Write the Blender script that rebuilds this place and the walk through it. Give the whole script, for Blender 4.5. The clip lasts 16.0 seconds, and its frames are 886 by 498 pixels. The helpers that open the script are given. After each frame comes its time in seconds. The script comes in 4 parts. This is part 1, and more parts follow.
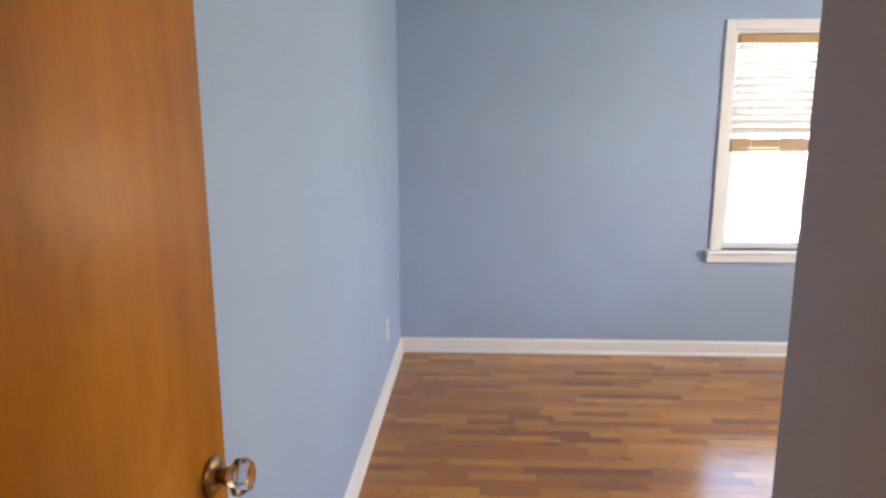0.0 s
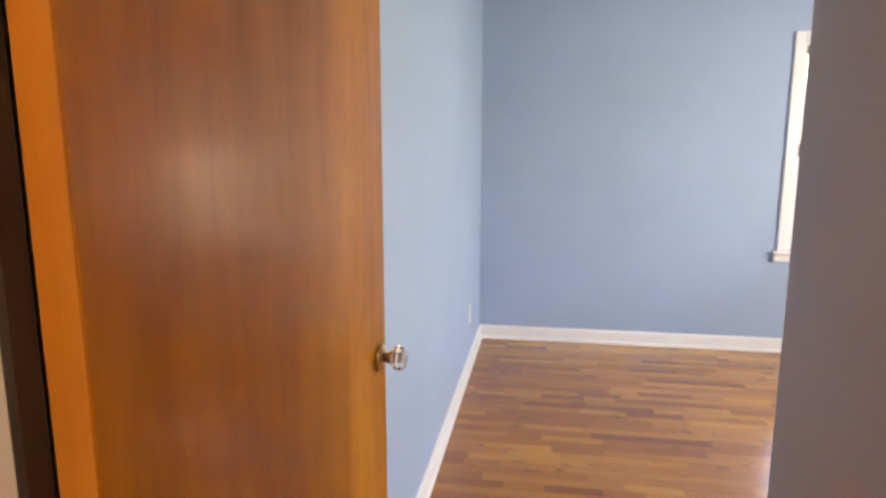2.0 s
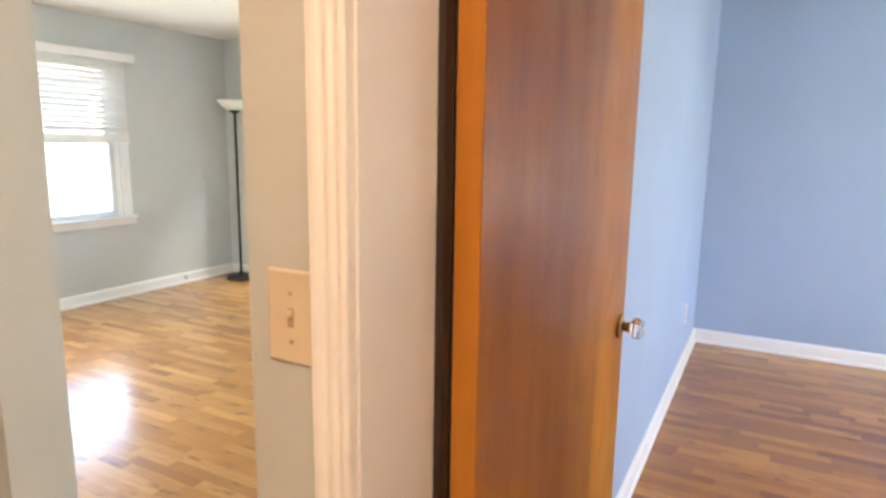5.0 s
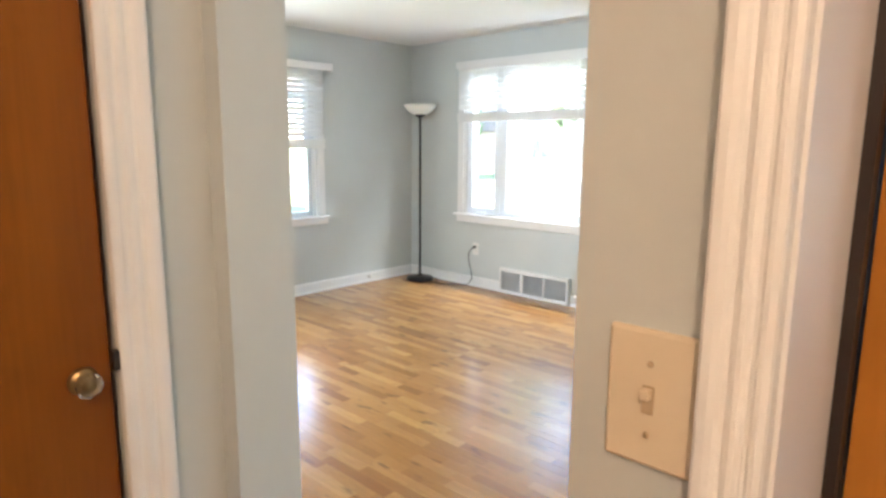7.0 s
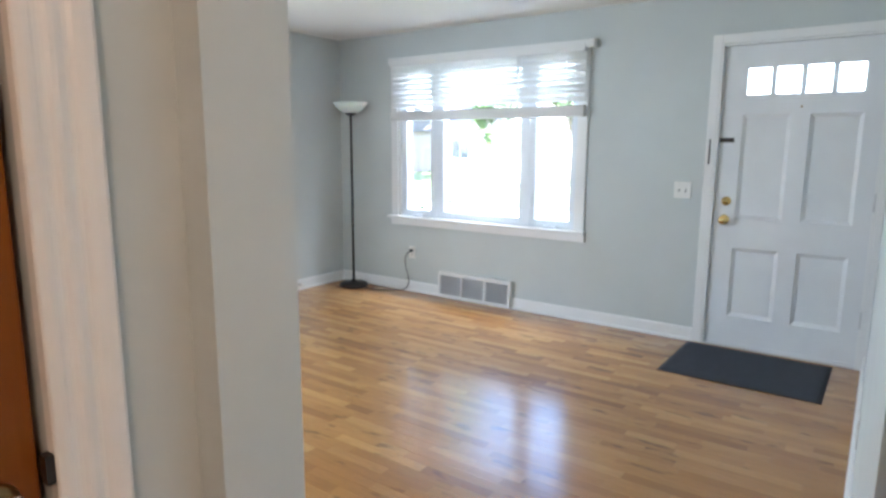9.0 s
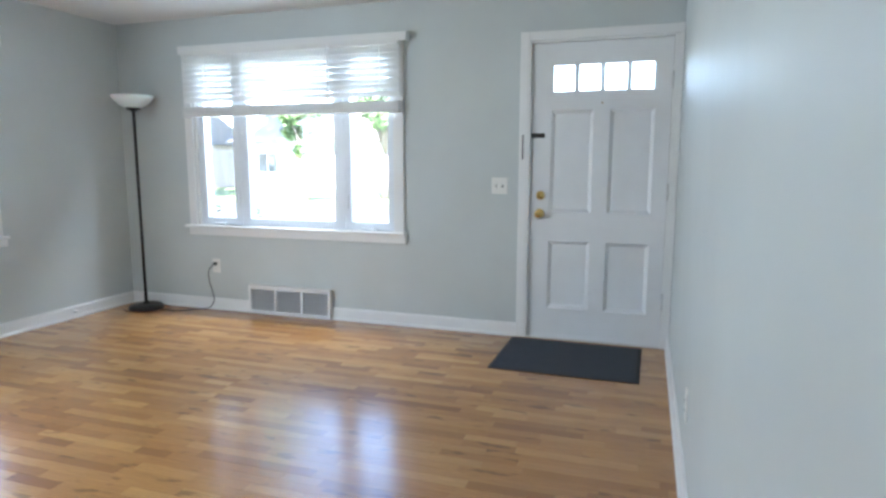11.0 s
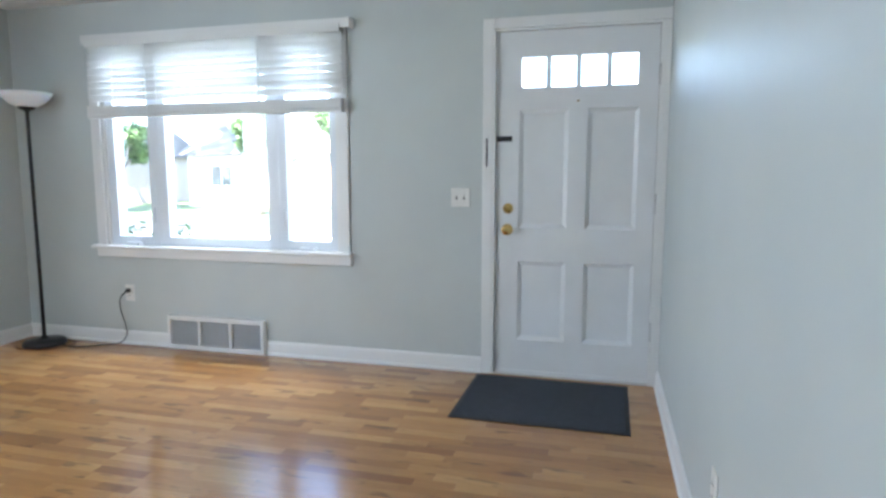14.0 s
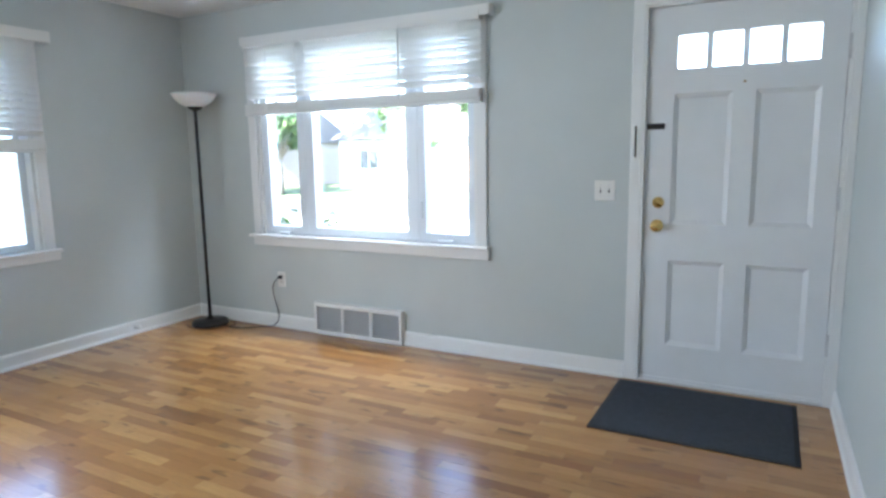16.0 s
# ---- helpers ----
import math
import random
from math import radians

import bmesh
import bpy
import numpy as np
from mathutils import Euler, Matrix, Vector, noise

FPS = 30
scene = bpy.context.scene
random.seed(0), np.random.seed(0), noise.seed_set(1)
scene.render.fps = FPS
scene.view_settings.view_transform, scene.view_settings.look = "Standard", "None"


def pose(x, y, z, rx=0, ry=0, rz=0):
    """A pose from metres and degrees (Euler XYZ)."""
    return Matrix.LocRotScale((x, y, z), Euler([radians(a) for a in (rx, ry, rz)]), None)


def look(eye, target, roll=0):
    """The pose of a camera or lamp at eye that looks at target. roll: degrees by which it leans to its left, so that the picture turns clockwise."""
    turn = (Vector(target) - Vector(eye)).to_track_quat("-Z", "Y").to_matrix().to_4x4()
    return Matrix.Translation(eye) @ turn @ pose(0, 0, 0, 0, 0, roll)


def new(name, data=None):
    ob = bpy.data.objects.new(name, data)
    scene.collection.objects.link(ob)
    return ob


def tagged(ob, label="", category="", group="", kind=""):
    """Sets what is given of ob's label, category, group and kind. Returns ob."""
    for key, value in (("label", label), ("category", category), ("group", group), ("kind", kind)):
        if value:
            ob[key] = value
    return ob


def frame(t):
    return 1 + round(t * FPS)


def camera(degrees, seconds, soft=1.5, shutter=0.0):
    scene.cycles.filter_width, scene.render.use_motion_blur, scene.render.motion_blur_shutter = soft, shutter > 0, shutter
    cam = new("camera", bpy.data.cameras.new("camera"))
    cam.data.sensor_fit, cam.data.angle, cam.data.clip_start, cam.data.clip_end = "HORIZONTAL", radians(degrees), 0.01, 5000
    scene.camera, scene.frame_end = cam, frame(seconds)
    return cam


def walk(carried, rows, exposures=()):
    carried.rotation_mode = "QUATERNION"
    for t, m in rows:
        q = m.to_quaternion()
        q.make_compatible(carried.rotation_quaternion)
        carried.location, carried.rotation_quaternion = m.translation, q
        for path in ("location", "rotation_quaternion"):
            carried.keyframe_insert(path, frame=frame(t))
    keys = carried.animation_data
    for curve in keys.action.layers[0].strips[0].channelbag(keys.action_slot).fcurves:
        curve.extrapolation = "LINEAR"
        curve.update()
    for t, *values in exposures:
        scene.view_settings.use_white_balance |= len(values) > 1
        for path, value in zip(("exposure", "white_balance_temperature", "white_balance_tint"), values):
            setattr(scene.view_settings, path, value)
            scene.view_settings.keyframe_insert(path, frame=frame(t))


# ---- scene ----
cam = camera(71.5, 16.0, soft=2.8)

PATH = [
    (0, (1.536, -3.971, 1.426), (1.445, -2.006, 1.069), -0.1),
    (0.5, (1.549, -4.092, 1.428), (1.126, 0.003, 0.68), -0.3),
    (1, (1.556, -4.212, 1.425), (0.956, -0.163, 0.694), -0.1),
    (1.5, (1.532, -4.314, 1.405), (1.224, -2.367, 1.067), 0.0),
    (2, (1.508, -4.399, 1.398), (1.19, -2.452, 1.07), 0.0),
    (2.5, (1.525, -4.512, 1.393), (1.154, -2.573, 1.075), 0.4),
    (3, (1.526, -4.583, 1.399), (1.081, -2.659, 1.08), 0.5),
    (5.5, (1.434, -4.663, 1.388), (0.375, -3.001, 1.047), 0.7),
    (6, (1.383, -4.65, 1.388), (0.204, -3.071, 1.043), 0.4),
    (6.5, (1.3, -4.623, 1.389), (0.038, -3.112, 1.034), 0.3),
    (7, (1.215, -4.585, 1.383), (-0.134, -3.146, 1.049), 0.4),
    (7.5, (1.133, -4.572, 1.379), (-0.2295, -3.143, 1.06), 0.5),
    (8, (1.056, -4.534, 1.378), (-2.561, -0.636, 0.552), 0.1),
    (8.5, (0.987, -4.521, 1.376), (-0.283, -3.019, 1.061), 0.2),
    (9, (0.946, -4.52, 1.378), (-0.198, -2.919, 1.047), 0.3),
    (9.5, (0.914, -4.517, 1.366), (-0.087, -2.819, 1.027), -0.1),
    (10, (0.857, -4.472, 1.324), (0.012, -2.69, 0.99), -0.2),
    (12.5, (0.727, -3.878, 1.196), (0.242, -1.951, 0.971), 0.2),
    (13, (0.698, -3.775, 1.197), (0.228, -1.843, 0.975), 0.1),
    (13.5, (0.645, -3.707, 1.214), (0.187, -1.774, 0.981), -0.0),
    (14, (0.636, -3.636, 1.211), (0.131, -1.715, 0.973), -0.0),
    (14.5, (0.64, -3.567, 1.217), (0.045, -1.674, 0.969), -0.1),
    (15, (0.626, -3.531, 1.237), (-0.07, -1.675, 0.973), -0.2),
    (15.5, (0.61, -3.516, 1.263), (-0.197, -1.707, 0.98), -0.6),
    (16, (0.6, -3.506, 1.281), (-0.322, -1.757, 0.984), -0.9),
]
EXPO = [(0.0, 4.2, 8000, 15), (1.5, 4.5, 8100, 15), (3.2, 4.7, 7700, 15), (5.5, 4.8, 6900, 13), (7.0, 4.55, 6500, 12), (7.7, 4.25, 6200, 12), (8.5, 4.15, 5950, 12), (10.0, 4.03, 5850, 11), (12.5, 3.97, 5850, 11), (16.0, 3.95, 5750, 11)]
walk(cam, [(t, look(eye, target, roll)) for t, eye, target, roll in PATH], EXPO)

# ---- world, sun, lamps ----
world = bpy.data.worlds.new("world")
scene.world = world
world.use_nodes = True
wn = world.node_tree
sky = wn.nodes.new("ShaderNodeTexSky")
sky.sky_type, sky.sun_disc = "NISHITA", False
SUN_EL, SUN_AZ = radians(52), radians(165)
sky.sun_elevation, sky.sun_rotation = SUN_EL, SUN_AZ
wn.nodes["Background"].inputs[1].default_value = 0.15
wn.links.new(sky.outputs[0], wn.nodes["Background"].inputs[0])

sun = new("sun", bpy.data.lights.new("sun", "SUN"))
sun.data.energy, sun.data.angle, sun.data.color = 4.8, radians(0.5), (1.0, 0.95, 0.87)
to_sun = Vector((math.sin(SUN_AZ) * math.cos(SUN_EL), math.cos(SUN_AZ) * math.cos(SUN_EL), math.sin(SUN_EL)))
sun.matrix_basis = look(to_sun * 30, (0, 0, 0))

hall_bulb = new("hall_bulb", bpy.data.lights.new("hall_bulb", "POINT"))
hall_bulb.data.energy, hall_bulb.data.color, hall_bulb.data.shadow_soft_size = 1.75, (1.0, 0.68, 0.46), 0.06
hall_bulb.location = (1.75, -5.3, 2.2)


def window_light(name, m, width, height, watts, colour=(0.86, 0.94, 1.0)):
    """Area lamp added as skylight at a window."""
    la = new(name, bpy.data.lights.new(name, "AREA"))
    la.data.shape, la.data.size, la.data.size_y = "RECTANGLE", width, height
    la.data.energy, la.data.color = watts, colour
    la.matrix_basis = m


# Fill lamp added in an unseen rear opening to brighten the living room.
window_light("added_fill_rear", look((-3.59, -3.275, 1.37), (0, -3.275, 1.25)), 0.95, 1.2, 4.6)
# Extra lamp hidden under the eave, brightening the front blind and the floor.
window_light("added_skylight_front", look((-1.9, 0.36, 2.34), (-2.1, -2.6, 0.7)), 1.8, 0.45, 9.5)
window_light("skylight_bedroom", look((4.79, -1.75, 1.385), (0, -1.75, 1.25)), 1.0, 1.25, 3.2, (0.96, 0.97, 1.0))

# ---- materials ----
def material(name):
    m = bpy.data.materials.new(name)
    m.use_nodes = True
    return m, m.node_tree, m.node_tree.nodes["Principled BSDF"]


def mixed(nt, fac, a, b):
    n = nt.nodes.new("ShaderNodeMix")
    n.data_type = "RGBA"
    for i, v in ((0, fac), (6, a), (7, b)):
        if isinstance(v, bpy.types.NodeSocket):
            nt.links.new(v, n.inputs[i])
        else:
            n.inputs[i].default_value = v if i == 0 else (*v, 1)
    return n.outputs[2]


def noisy(nt, scale, detail=4, stretch=(1, 1, 1), coords=None, rough=0.6):
    mp = nt.nodes.new("ShaderNodeMapping")
    mp.inputs["Scale"].default_value = stretch
    if coords is None:
        tc = nt.nodes.new("ShaderNodeTexCoord")
        coords = tc.outputs["Object"]
    nt.links.new(coords, mp.inputs[0])
    n = nt.nodes.new("ShaderNodeTexNoise")
    n.inputs["Scale"].default_value, n.inputs["Detail"].default_value = scale, detail
    n.inputs["Roughness"].default_value = rough
    nt.links.new(mp.outputs[0], n.inputs["Vector"])
    return n.outputs[0]


def ranged(nt, v, a, b, c, d):
    n = nt.nodes.new("ShaderNodeMapRange")
    n.inputs[1].default_value, n.inputs[2].default_value = a, b
    n.inputs[3].default_value, n.inputs[4].default_value = c, d
    nt.links.new(v, n.inputs[0])
    return n.outputs[0]


def bumped(nt, bsdf, v, strength, distance=0.002):
    b = nt.nodes.new("ShaderNodeBump")
    b.inputs["Strength"].default_value, b.inputs["Distance"].default_value = strength, distance
    nt.links.new(v, b.inputs["Height"])
    nt.links.new(b.outputs[0], bsdf.inputs["Normal"])


def paint(name, colour, rough=0.5, wear=0.06, grain=260, bump=0.12, spread=1.3):
    """Rolled or brushed paint: a fine stipple and broad, faint unevenness."""
    m, nt, p = material(name)
    dark = tuple(c * (1 - wear) for c in colour)
    lite = tuple(min(1, c * (1 + wear * 0.6)) for c in colour)
    nt.links.new(mixed(nt, ranged(nt, noisy(nt, spread, 5), 0.3, 0.7, 0, 1), dark, lite), p.inputs["Base Color"])
    nt.links.new(ranged(nt, noisy(nt, spread * 4, 3), 0.3, 0.7, rough - 0.06, rough + 0.06), p.inputs["Roughness"])
    bumped(nt, p, noisy(nt, grain, 2), bump, 0.001)
    return m


def plain(name, colour, rough=0.5, metal=0.0, wear=0.1, scale=40):
    m, nt, p = material(name)
    nt.links.new(mixed(nt, noisy(nt, scale, 4), tuple(c * (1 - wear) for c in colour), tuple(min(1, c * (1 + wear)) for c in colour)), p.inputs["Base Color"])
    p.inputs["Roughness"].default_value, p.inputs["Metallic"].default_value = rough, metal
    return m


def strip_floor(name, dark, mid, lite):
    """Varnished oak strips; each strip has its own tone and grain."""
    m, nt, p = material(name)
    tc = nt.nodes.new("ShaderNodeTexCoord")
    oi = nt.nodes.new("ShaderNodeObjectInfo")
    ge = nt.nodes.new("ShaderNodeNewGeometry")
    add = nt.nodes.new("ShaderNodeMath")
    add.operation = "ADD"
    nt.links.new(oi.outputs["Random"], add.inputs[0])
    nt.links.new(ge.outputs["Random Per Island"], add.inputs[1])
    fr = nt.nodes.new("ShaderNodeMath")
    fr.operation = "FRACT"
    nt.links.new(add.outputs[0], fr.inputs[0])
    off = nt.nodes.new("ShaderNodeVectorMath")
    off.operation = "MULTIPLY_ADD"
    nt.links.new(fr.outputs[0], off.inputs[0])
    off.inputs[1].default_value = (37, 91, 13)
    nt.links.new(tc.outputs["Object"], off.inputs[2])
    ramp = nt.nodes.new("ShaderNodeValToRGB")
    el = ramp.color_ramp.elements
    el[0].position, el[0].color = 0.0, (*dark, 1)
    el[1].position, el[1].color = 1.0, (*lite, 1)
    for pos, c in ((0.14, tuple(0.5 * a + 0.5 * b for a, b in zip(dark, mid))), (0.4, mid), (0.75, tuple(0.6 * a + 0.4 * b for a, b in zip(mid, lite)))):
        e = el.new(pos)
        e.color = (*c, 1)
    nt.links.new(fr.outputs[0], ramp.inputs[0])
    grain = noisy(nt, 6, 6, (1.2, 22, 8), off.outputs[0], 0.7)
    fine = noisy(nt, 30, 3, (1, 25, 8), off.outputs[0])
    c1 = mixed(nt, ranged(nt, grain, 0.35, 0.68, 0.4, 0.0), ramp.outputs[0], tuple(c * 0.42 for c in mid))
    c2 = mixed(nt, ranged(nt, fine, 0.5, 0.75, 0.0, 0.3), c1, tuple(c * 0.5 for c in dark))
    worn = mixed(nt, ranged(nt, noisy(nt, 1.1, 4), 0.42, 0.72, 0.0, 0.35), c2, tuple(0.55 * v + 0.45 * w for v, w in zip(mid, lite)))
    knots = noisy(nt, 5.5, 2, (1, 2.6, 1), off.outputs[0], 0.5)
    worn = mixed(nt, ranged(nt, knots, 0.63, 0.72, 0.0, 0.6), worn, tuple(c * 0.35 for c in dark))
    haze = mixed(nt, ranged(nt, noisy(nt, 2.4, 4), 0.45, 0.7, 0.0, 0.22), worn, tuple(c * 0.75 for c in dark))
    nt.links.new(haze, p.inputs["Base Color"])
    nt.links.new(ranged(nt, noisy(nt, 3, 4), 0.3, 0.7, 0.28, 0.42), p.inputs["Roughness"])
    p.inputs["Specular IOR Level"].default_value = 0.25
    p.inputs["Coat Weight"].default_value, p.inputs["Coat Roughness"].default_value = 0.95, 0.18
    bumped(nt, p, grain, 0.05, 0.0006)
    return m


def door_wood(name, dark, lite):
    """Shellacked veneer with tall, soft figure, a fine grain and a few darker smudges."""
    m, nt, p = material(name)
    broad = noisy(nt, 2.2, 5, (3.2, 3.2, 0.5), rough=0.6)
    fine = noisy(nt, 22, 5, (9, 9, 0.25), rough=0.65)
    smudge = noisy(nt, 5.5, 4, (1.2, 1.2, 0.8), rough=0.65)
    c = mixed(nt, ranged(nt, broad, 0.3, 0.72, 0, 1), dark, lite)
    c = mixed(nt, ranged(nt, fine, 0.42, 0.75, 0, 0.16), c, tuple(v * 0.55 for v in dark))
    c = mixed(nt, ranged(nt, smudge, 0.56, 0.76, 0, 0.4), c, tuple(v * 0.6 for v in dark))
    nt.links.new(c, p.inputs["Base Color"])
    nt.links.new(ranged(nt, noisy(nt, 5, 3), 0.3, 0.7, 0.3, 0.44), p.inputs["Roughness"])
    p.inputs["Coat Weight"].default_value, p.inputs["Coat Roughness"].default_value = 0.2, 0.2
    p.inputs["Specular IOR Level"].default_value = 0.14
    bumped(nt, p, fine, 0.05, 0.0004)
    return m


def clear_glass(name):
    m, nt, p = material(name)
    nt.nodes.remove(p)
    tr, gl = nt.nodes.new("ShaderNodeBsdfTransparent"), nt.nodes.new("ShaderNodeBsdfGlossy")
    gl.inputs["Roughness"].default_value = 0.02
    fz = nt.nodes.new("ShaderNodeFresnel")
    fz.inputs["IOR"].default_value = 1.45
    mx = nt.nodes.new("ShaderNodeMixShader")
    nt.links.new(fz.outputs[0], mx.inputs[0])
    nt.links.new(tr.outputs[0], mx.inputs[1])
    nt.links.new(gl.outputs[0], mx.inputs[2])
    nt.links.new(mx.outputs[0], nt.nodes["Material Output"].inputs[0])
    return m


def leafy(name, dark, lite):
    m, nt, p = material(name)
    ge = nt.nodes.new("ShaderNodeNewGeometry")
    nt.links.new(mixed(nt, ge.outputs["Random Per Island"], dark, lite), p.inputs["Base Color"])
    p.inputs["Roughness"].default_value = 0.6
    return m


GREY = paint("grey_wall_paint", (0.552, 0.588, 0.58), 0.5)
BLUE = paint("blue_wall_paint", (0.325, 0.43, 0.59), 0.55)
CEIL = paint("ceiling_paint", (0.80, 0.80, 0.78), 0.8, 0.03)
WHITE = paint("white_trim_paint", (0.80, 0.80, 0.79), 0.38, 0.04, 120, 0.02, 1.5)
# Closet wall's shade and warm light, put into a grey paint's colour.
SHADED_GREY = paint("warm_shaded_grey_paint", (0.39, 0.355, 0.36), 0.55)
DOORW = paint("white_door_paint", (0.76, 0.77, 0.78), 0.36, 0.05, 140, 0.08, 3)
# White vinyl with the sky's blue light mixed into its colour.
VINYL = plain("sky_tinted_vinyl", (0.75, 0.79, 0.84), 0.35, 0, 0.03)
SLAT = plain("blind_slat_white", (0.80, 0.80, 0.78), 0.4, 0, 0.03)
SLATNT = SLAT.node_tree
thin, both = SLATNT.nodes.new("ShaderNodeBsdfTranslucent"), SLATNT.nodes.new("ShaderNodeMixShader")
thin.inputs[0].default_value, both.inputs[0].default_value = (0.85, 0.85, 0.83, 1), 0.15
SLATNT.links.new(SLATNT.nodes["Principled BSDF"].outputs[0], both.inputs[1])
SLATNT.links.new(thin.outputs[0], both.inputs[2])
SLATNT.links.new(both.outputs[0], SLATNT.nodes["Material Output"].inputs[0])
TANW = plain("natural_wood_rail", (0.50, 0.32, 0.16), 0.45, 0, 0.15)
OAK = strip_floor("oak_strip_floor", (0.27, 0.10, 0.02), (0.45, 0.20, 0.046), (0.62, 0.34, 0.11))
OAK_RED = strip_floor("reddish_oak_strip_floor", (0.21, 0.062, 0.009), (0.46, 0.165, 0.017), (0.62, 0.275, 0.038))
SUB = plain("dark_joint", (0.06, 0.03, 0.015), 0.9)
BIRCH = door_wood("orange_shellac_wood", (0.30, 0.101, 0.005), (0.53, 0.208, 0.014))
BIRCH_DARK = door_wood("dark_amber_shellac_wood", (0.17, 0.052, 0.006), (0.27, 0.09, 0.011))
EDGEW = door_wood("door_edge_wood", (0.42, 0.16, 0.025), (0.56, 0.24, 0.045))
# Near-black colour for the shade between jamb and open door.
GAP_SHADE = plain("hinge_gap_shade", (0.022, 0.013, 0.010), 0.6)
BRASS = plain("brass", (0.78, 0.56, 0.22), 0.22, 1, 0.1)
OLDBRASS = plain("aged_brass", (0.38, 0.26, 0.12), 0.35, 1, 0.2)
BLACK = plain("black_metal", (0.018, 0.017, 0.018), 0.38, 0.3, 0.2)
DARK = plain("dark_bronze", (0.035, 0.03, 0.026), 0.4, 0.5, 0.2)
MATM = plain("charcoal_ribbed_mat", (0.044, 0.049, 0.062), 0.85, 0, 0.5, 60)
RUBBER = plain("black_rubber", (0.02, 0.021, 0.024), 0.7)
IVORY = plain("ivory_plastic", (0.72, 0.62, 0.46), 0.3, 0, 0.03)
OLDIVORY = plain("worn_ivory_plastic", (0.50, 0.38, 0.24), 0.4, 0, 0.05)
PLATE = plain("white_plastic", (0.80, 0.79, 0.76), 0.3, 0, 0.03)
SLOT = plain("dark_slot", (0.03, 0.03, 0.03), 0.6)
GRILLE = plain("grey_grille", (0.62, 0.625, 0.63), 0.5, 0.0)
STEEL = plain("painted_hinge", (0.62, 0.62, 0.62), 0.35, 0.3)
BROWNCORD = plain("brown_cord", (0.16, 0.06, 0.025), 0.5)
PANE = clear_glass("window_glass")
m, nt, p = material("frosted_bowl_glass")
p.inputs["Base Color"].default_value, p.inputs["Roughness"].default_value = (0.85, 0.85, 0.83, 1), 0.35
p.inputs["Subsurface Weight"].default_value = 0.2
FROST = m
m, nt, p = material("crystal_knob_glass")
p.inputs["Base Color"].default_value, p.inputs["Roughness"].default_value = (0.95, 0.93, 0.9, 1), 0.03
p.inputs["Transmission Weight"].default_value, p.inputs["IOR"].default_value = 1.0, 1.5
CRYSTAL = m
GRASS = plain("lawn_grass", (0.09, 0.12, 0.045), 0.9, 0, 0.5, 3)
CONC = plain("concrete", (0.42, 0.40, 0.37), 0.85, 0, 0.15, 5)
ASPH = plain("asphalt", (0.055, 0.055, 0.057), 0.9, 0, 0.2, 8)
SIDING = plain("pale_siding", (0.62, 0.61, 0.57), 0.6, 0, 0.06, 4)
BRICKM = plain("far_brick", (0.44, 0.36, 0.31), 0.8, 0, 0.3, 12)
ROOF = plain("roof_shingle", (0.16, 0.14, 0.13), 0.9, 0, 0.3, 10)
BARK = plain("tree_bark", (0.22, 0.18, 0.15), 0.9, 0, 0.3, 15)
LEAF = leafy("tree_leaves", (0.07, 0.13, 0.045), (0.16, 0.23, 0.09))
SHRUB = leafy("shrub_leaves", (0.04, 0.10, 0.02), (0.12, 0.20, 0.05))
FARGLASS = plain("far_window_glass", (0.06, 0.07, 0.08), 0.1)


# ---- building helpers ----
def box(bm, x0, x1, y0, y1, z0, z1, bevel=0.0):
    """A box between the given limits, with softened edges where bevel is given."""
    r = bmesh.ops.create_cube(bm, size=1)
    bmesh.ops.scale(bm, vec=(x1 - x0, y1 - y0, z1 - z0), verts=r["verts"])
    bmesh.ops.translate(bm, vec=((x0 + x1) / 2, (y0 + y1) / 2, (z0 + z1) / 2), verts=r["verts"])
    if bevel:
        edges = list({e for v in r["verts"] for e in v.link_edges})
        bmesh.ops.bevel(bm, geom=edges, offset=bevel, segments=2, affect="EDGES", profile=0.5)
    return bm


def boxed(x0, x1, y0, y1, z0, z1, bevel=0.0):
    return box(bmesh.new(), x0, x1, y0, y1, z0, z1, bevel)


def prism(bm, pts, lo, hi, along="z"):
    """Sweeps the outline pts along an axis: z takes (x, y), x takes (y, z), y takes (x, z)."""
    def place(a, b, c):
        return {"z": (a, b, c), "x": (c, a, b), "y": (a, c, b)}[along]
    low = [bm.verts.new(place(a, b, lo)) for a, b in pts]
    high = [bm.verts.new(place(a, b, hi)) for a, b in pts]
    n = len(pts)
    for i in range(n):
        bm.faces.new((low[i], low[(i + 1) % n], high[(i + 1) % n], high[i]))
    bm.faces.new(low[::-1])
    bm.faces.new(high)
    bmesh.ops.recalc_face_normals(bm, faces=bm.faces[:])
    return bm


def lathe(profile, steps=24, m=Matrix(), smooth=True):
    """Turns (radius, height) pairs round the z axis, then moves the result by m."""
    bm = bmesh.new()
    rings = []
    for r, z in profile:
        rings.append([bm.verts.new((r * math.cos(2 * math.pi * i / steps), r * math.sin(2 * math.pi * i / steps), z)) for i in range(steps)])
    for a, b in zip(rings, rings[1:]):
        for i in range(steps):
            bm.faces.new((a[i], a[(i + 1) % steps], b[(i + 1) % steps], b[i]))
    bm.faces.new(rings[0][::-1])
    bm.faces.new(rings[-1])
    bmesh.ops.remove_doubles(bm, verts=bm.verts[:], dist=1e-5)
    bmesh.ops.recalc_face_normals(bm, faces=bm.faces[:])
    bmesh.ops.transform(bm, matrix=m, verts=bm.verts[:])
    for f in bm.faces:
        f.smooth = smooth
    return bm


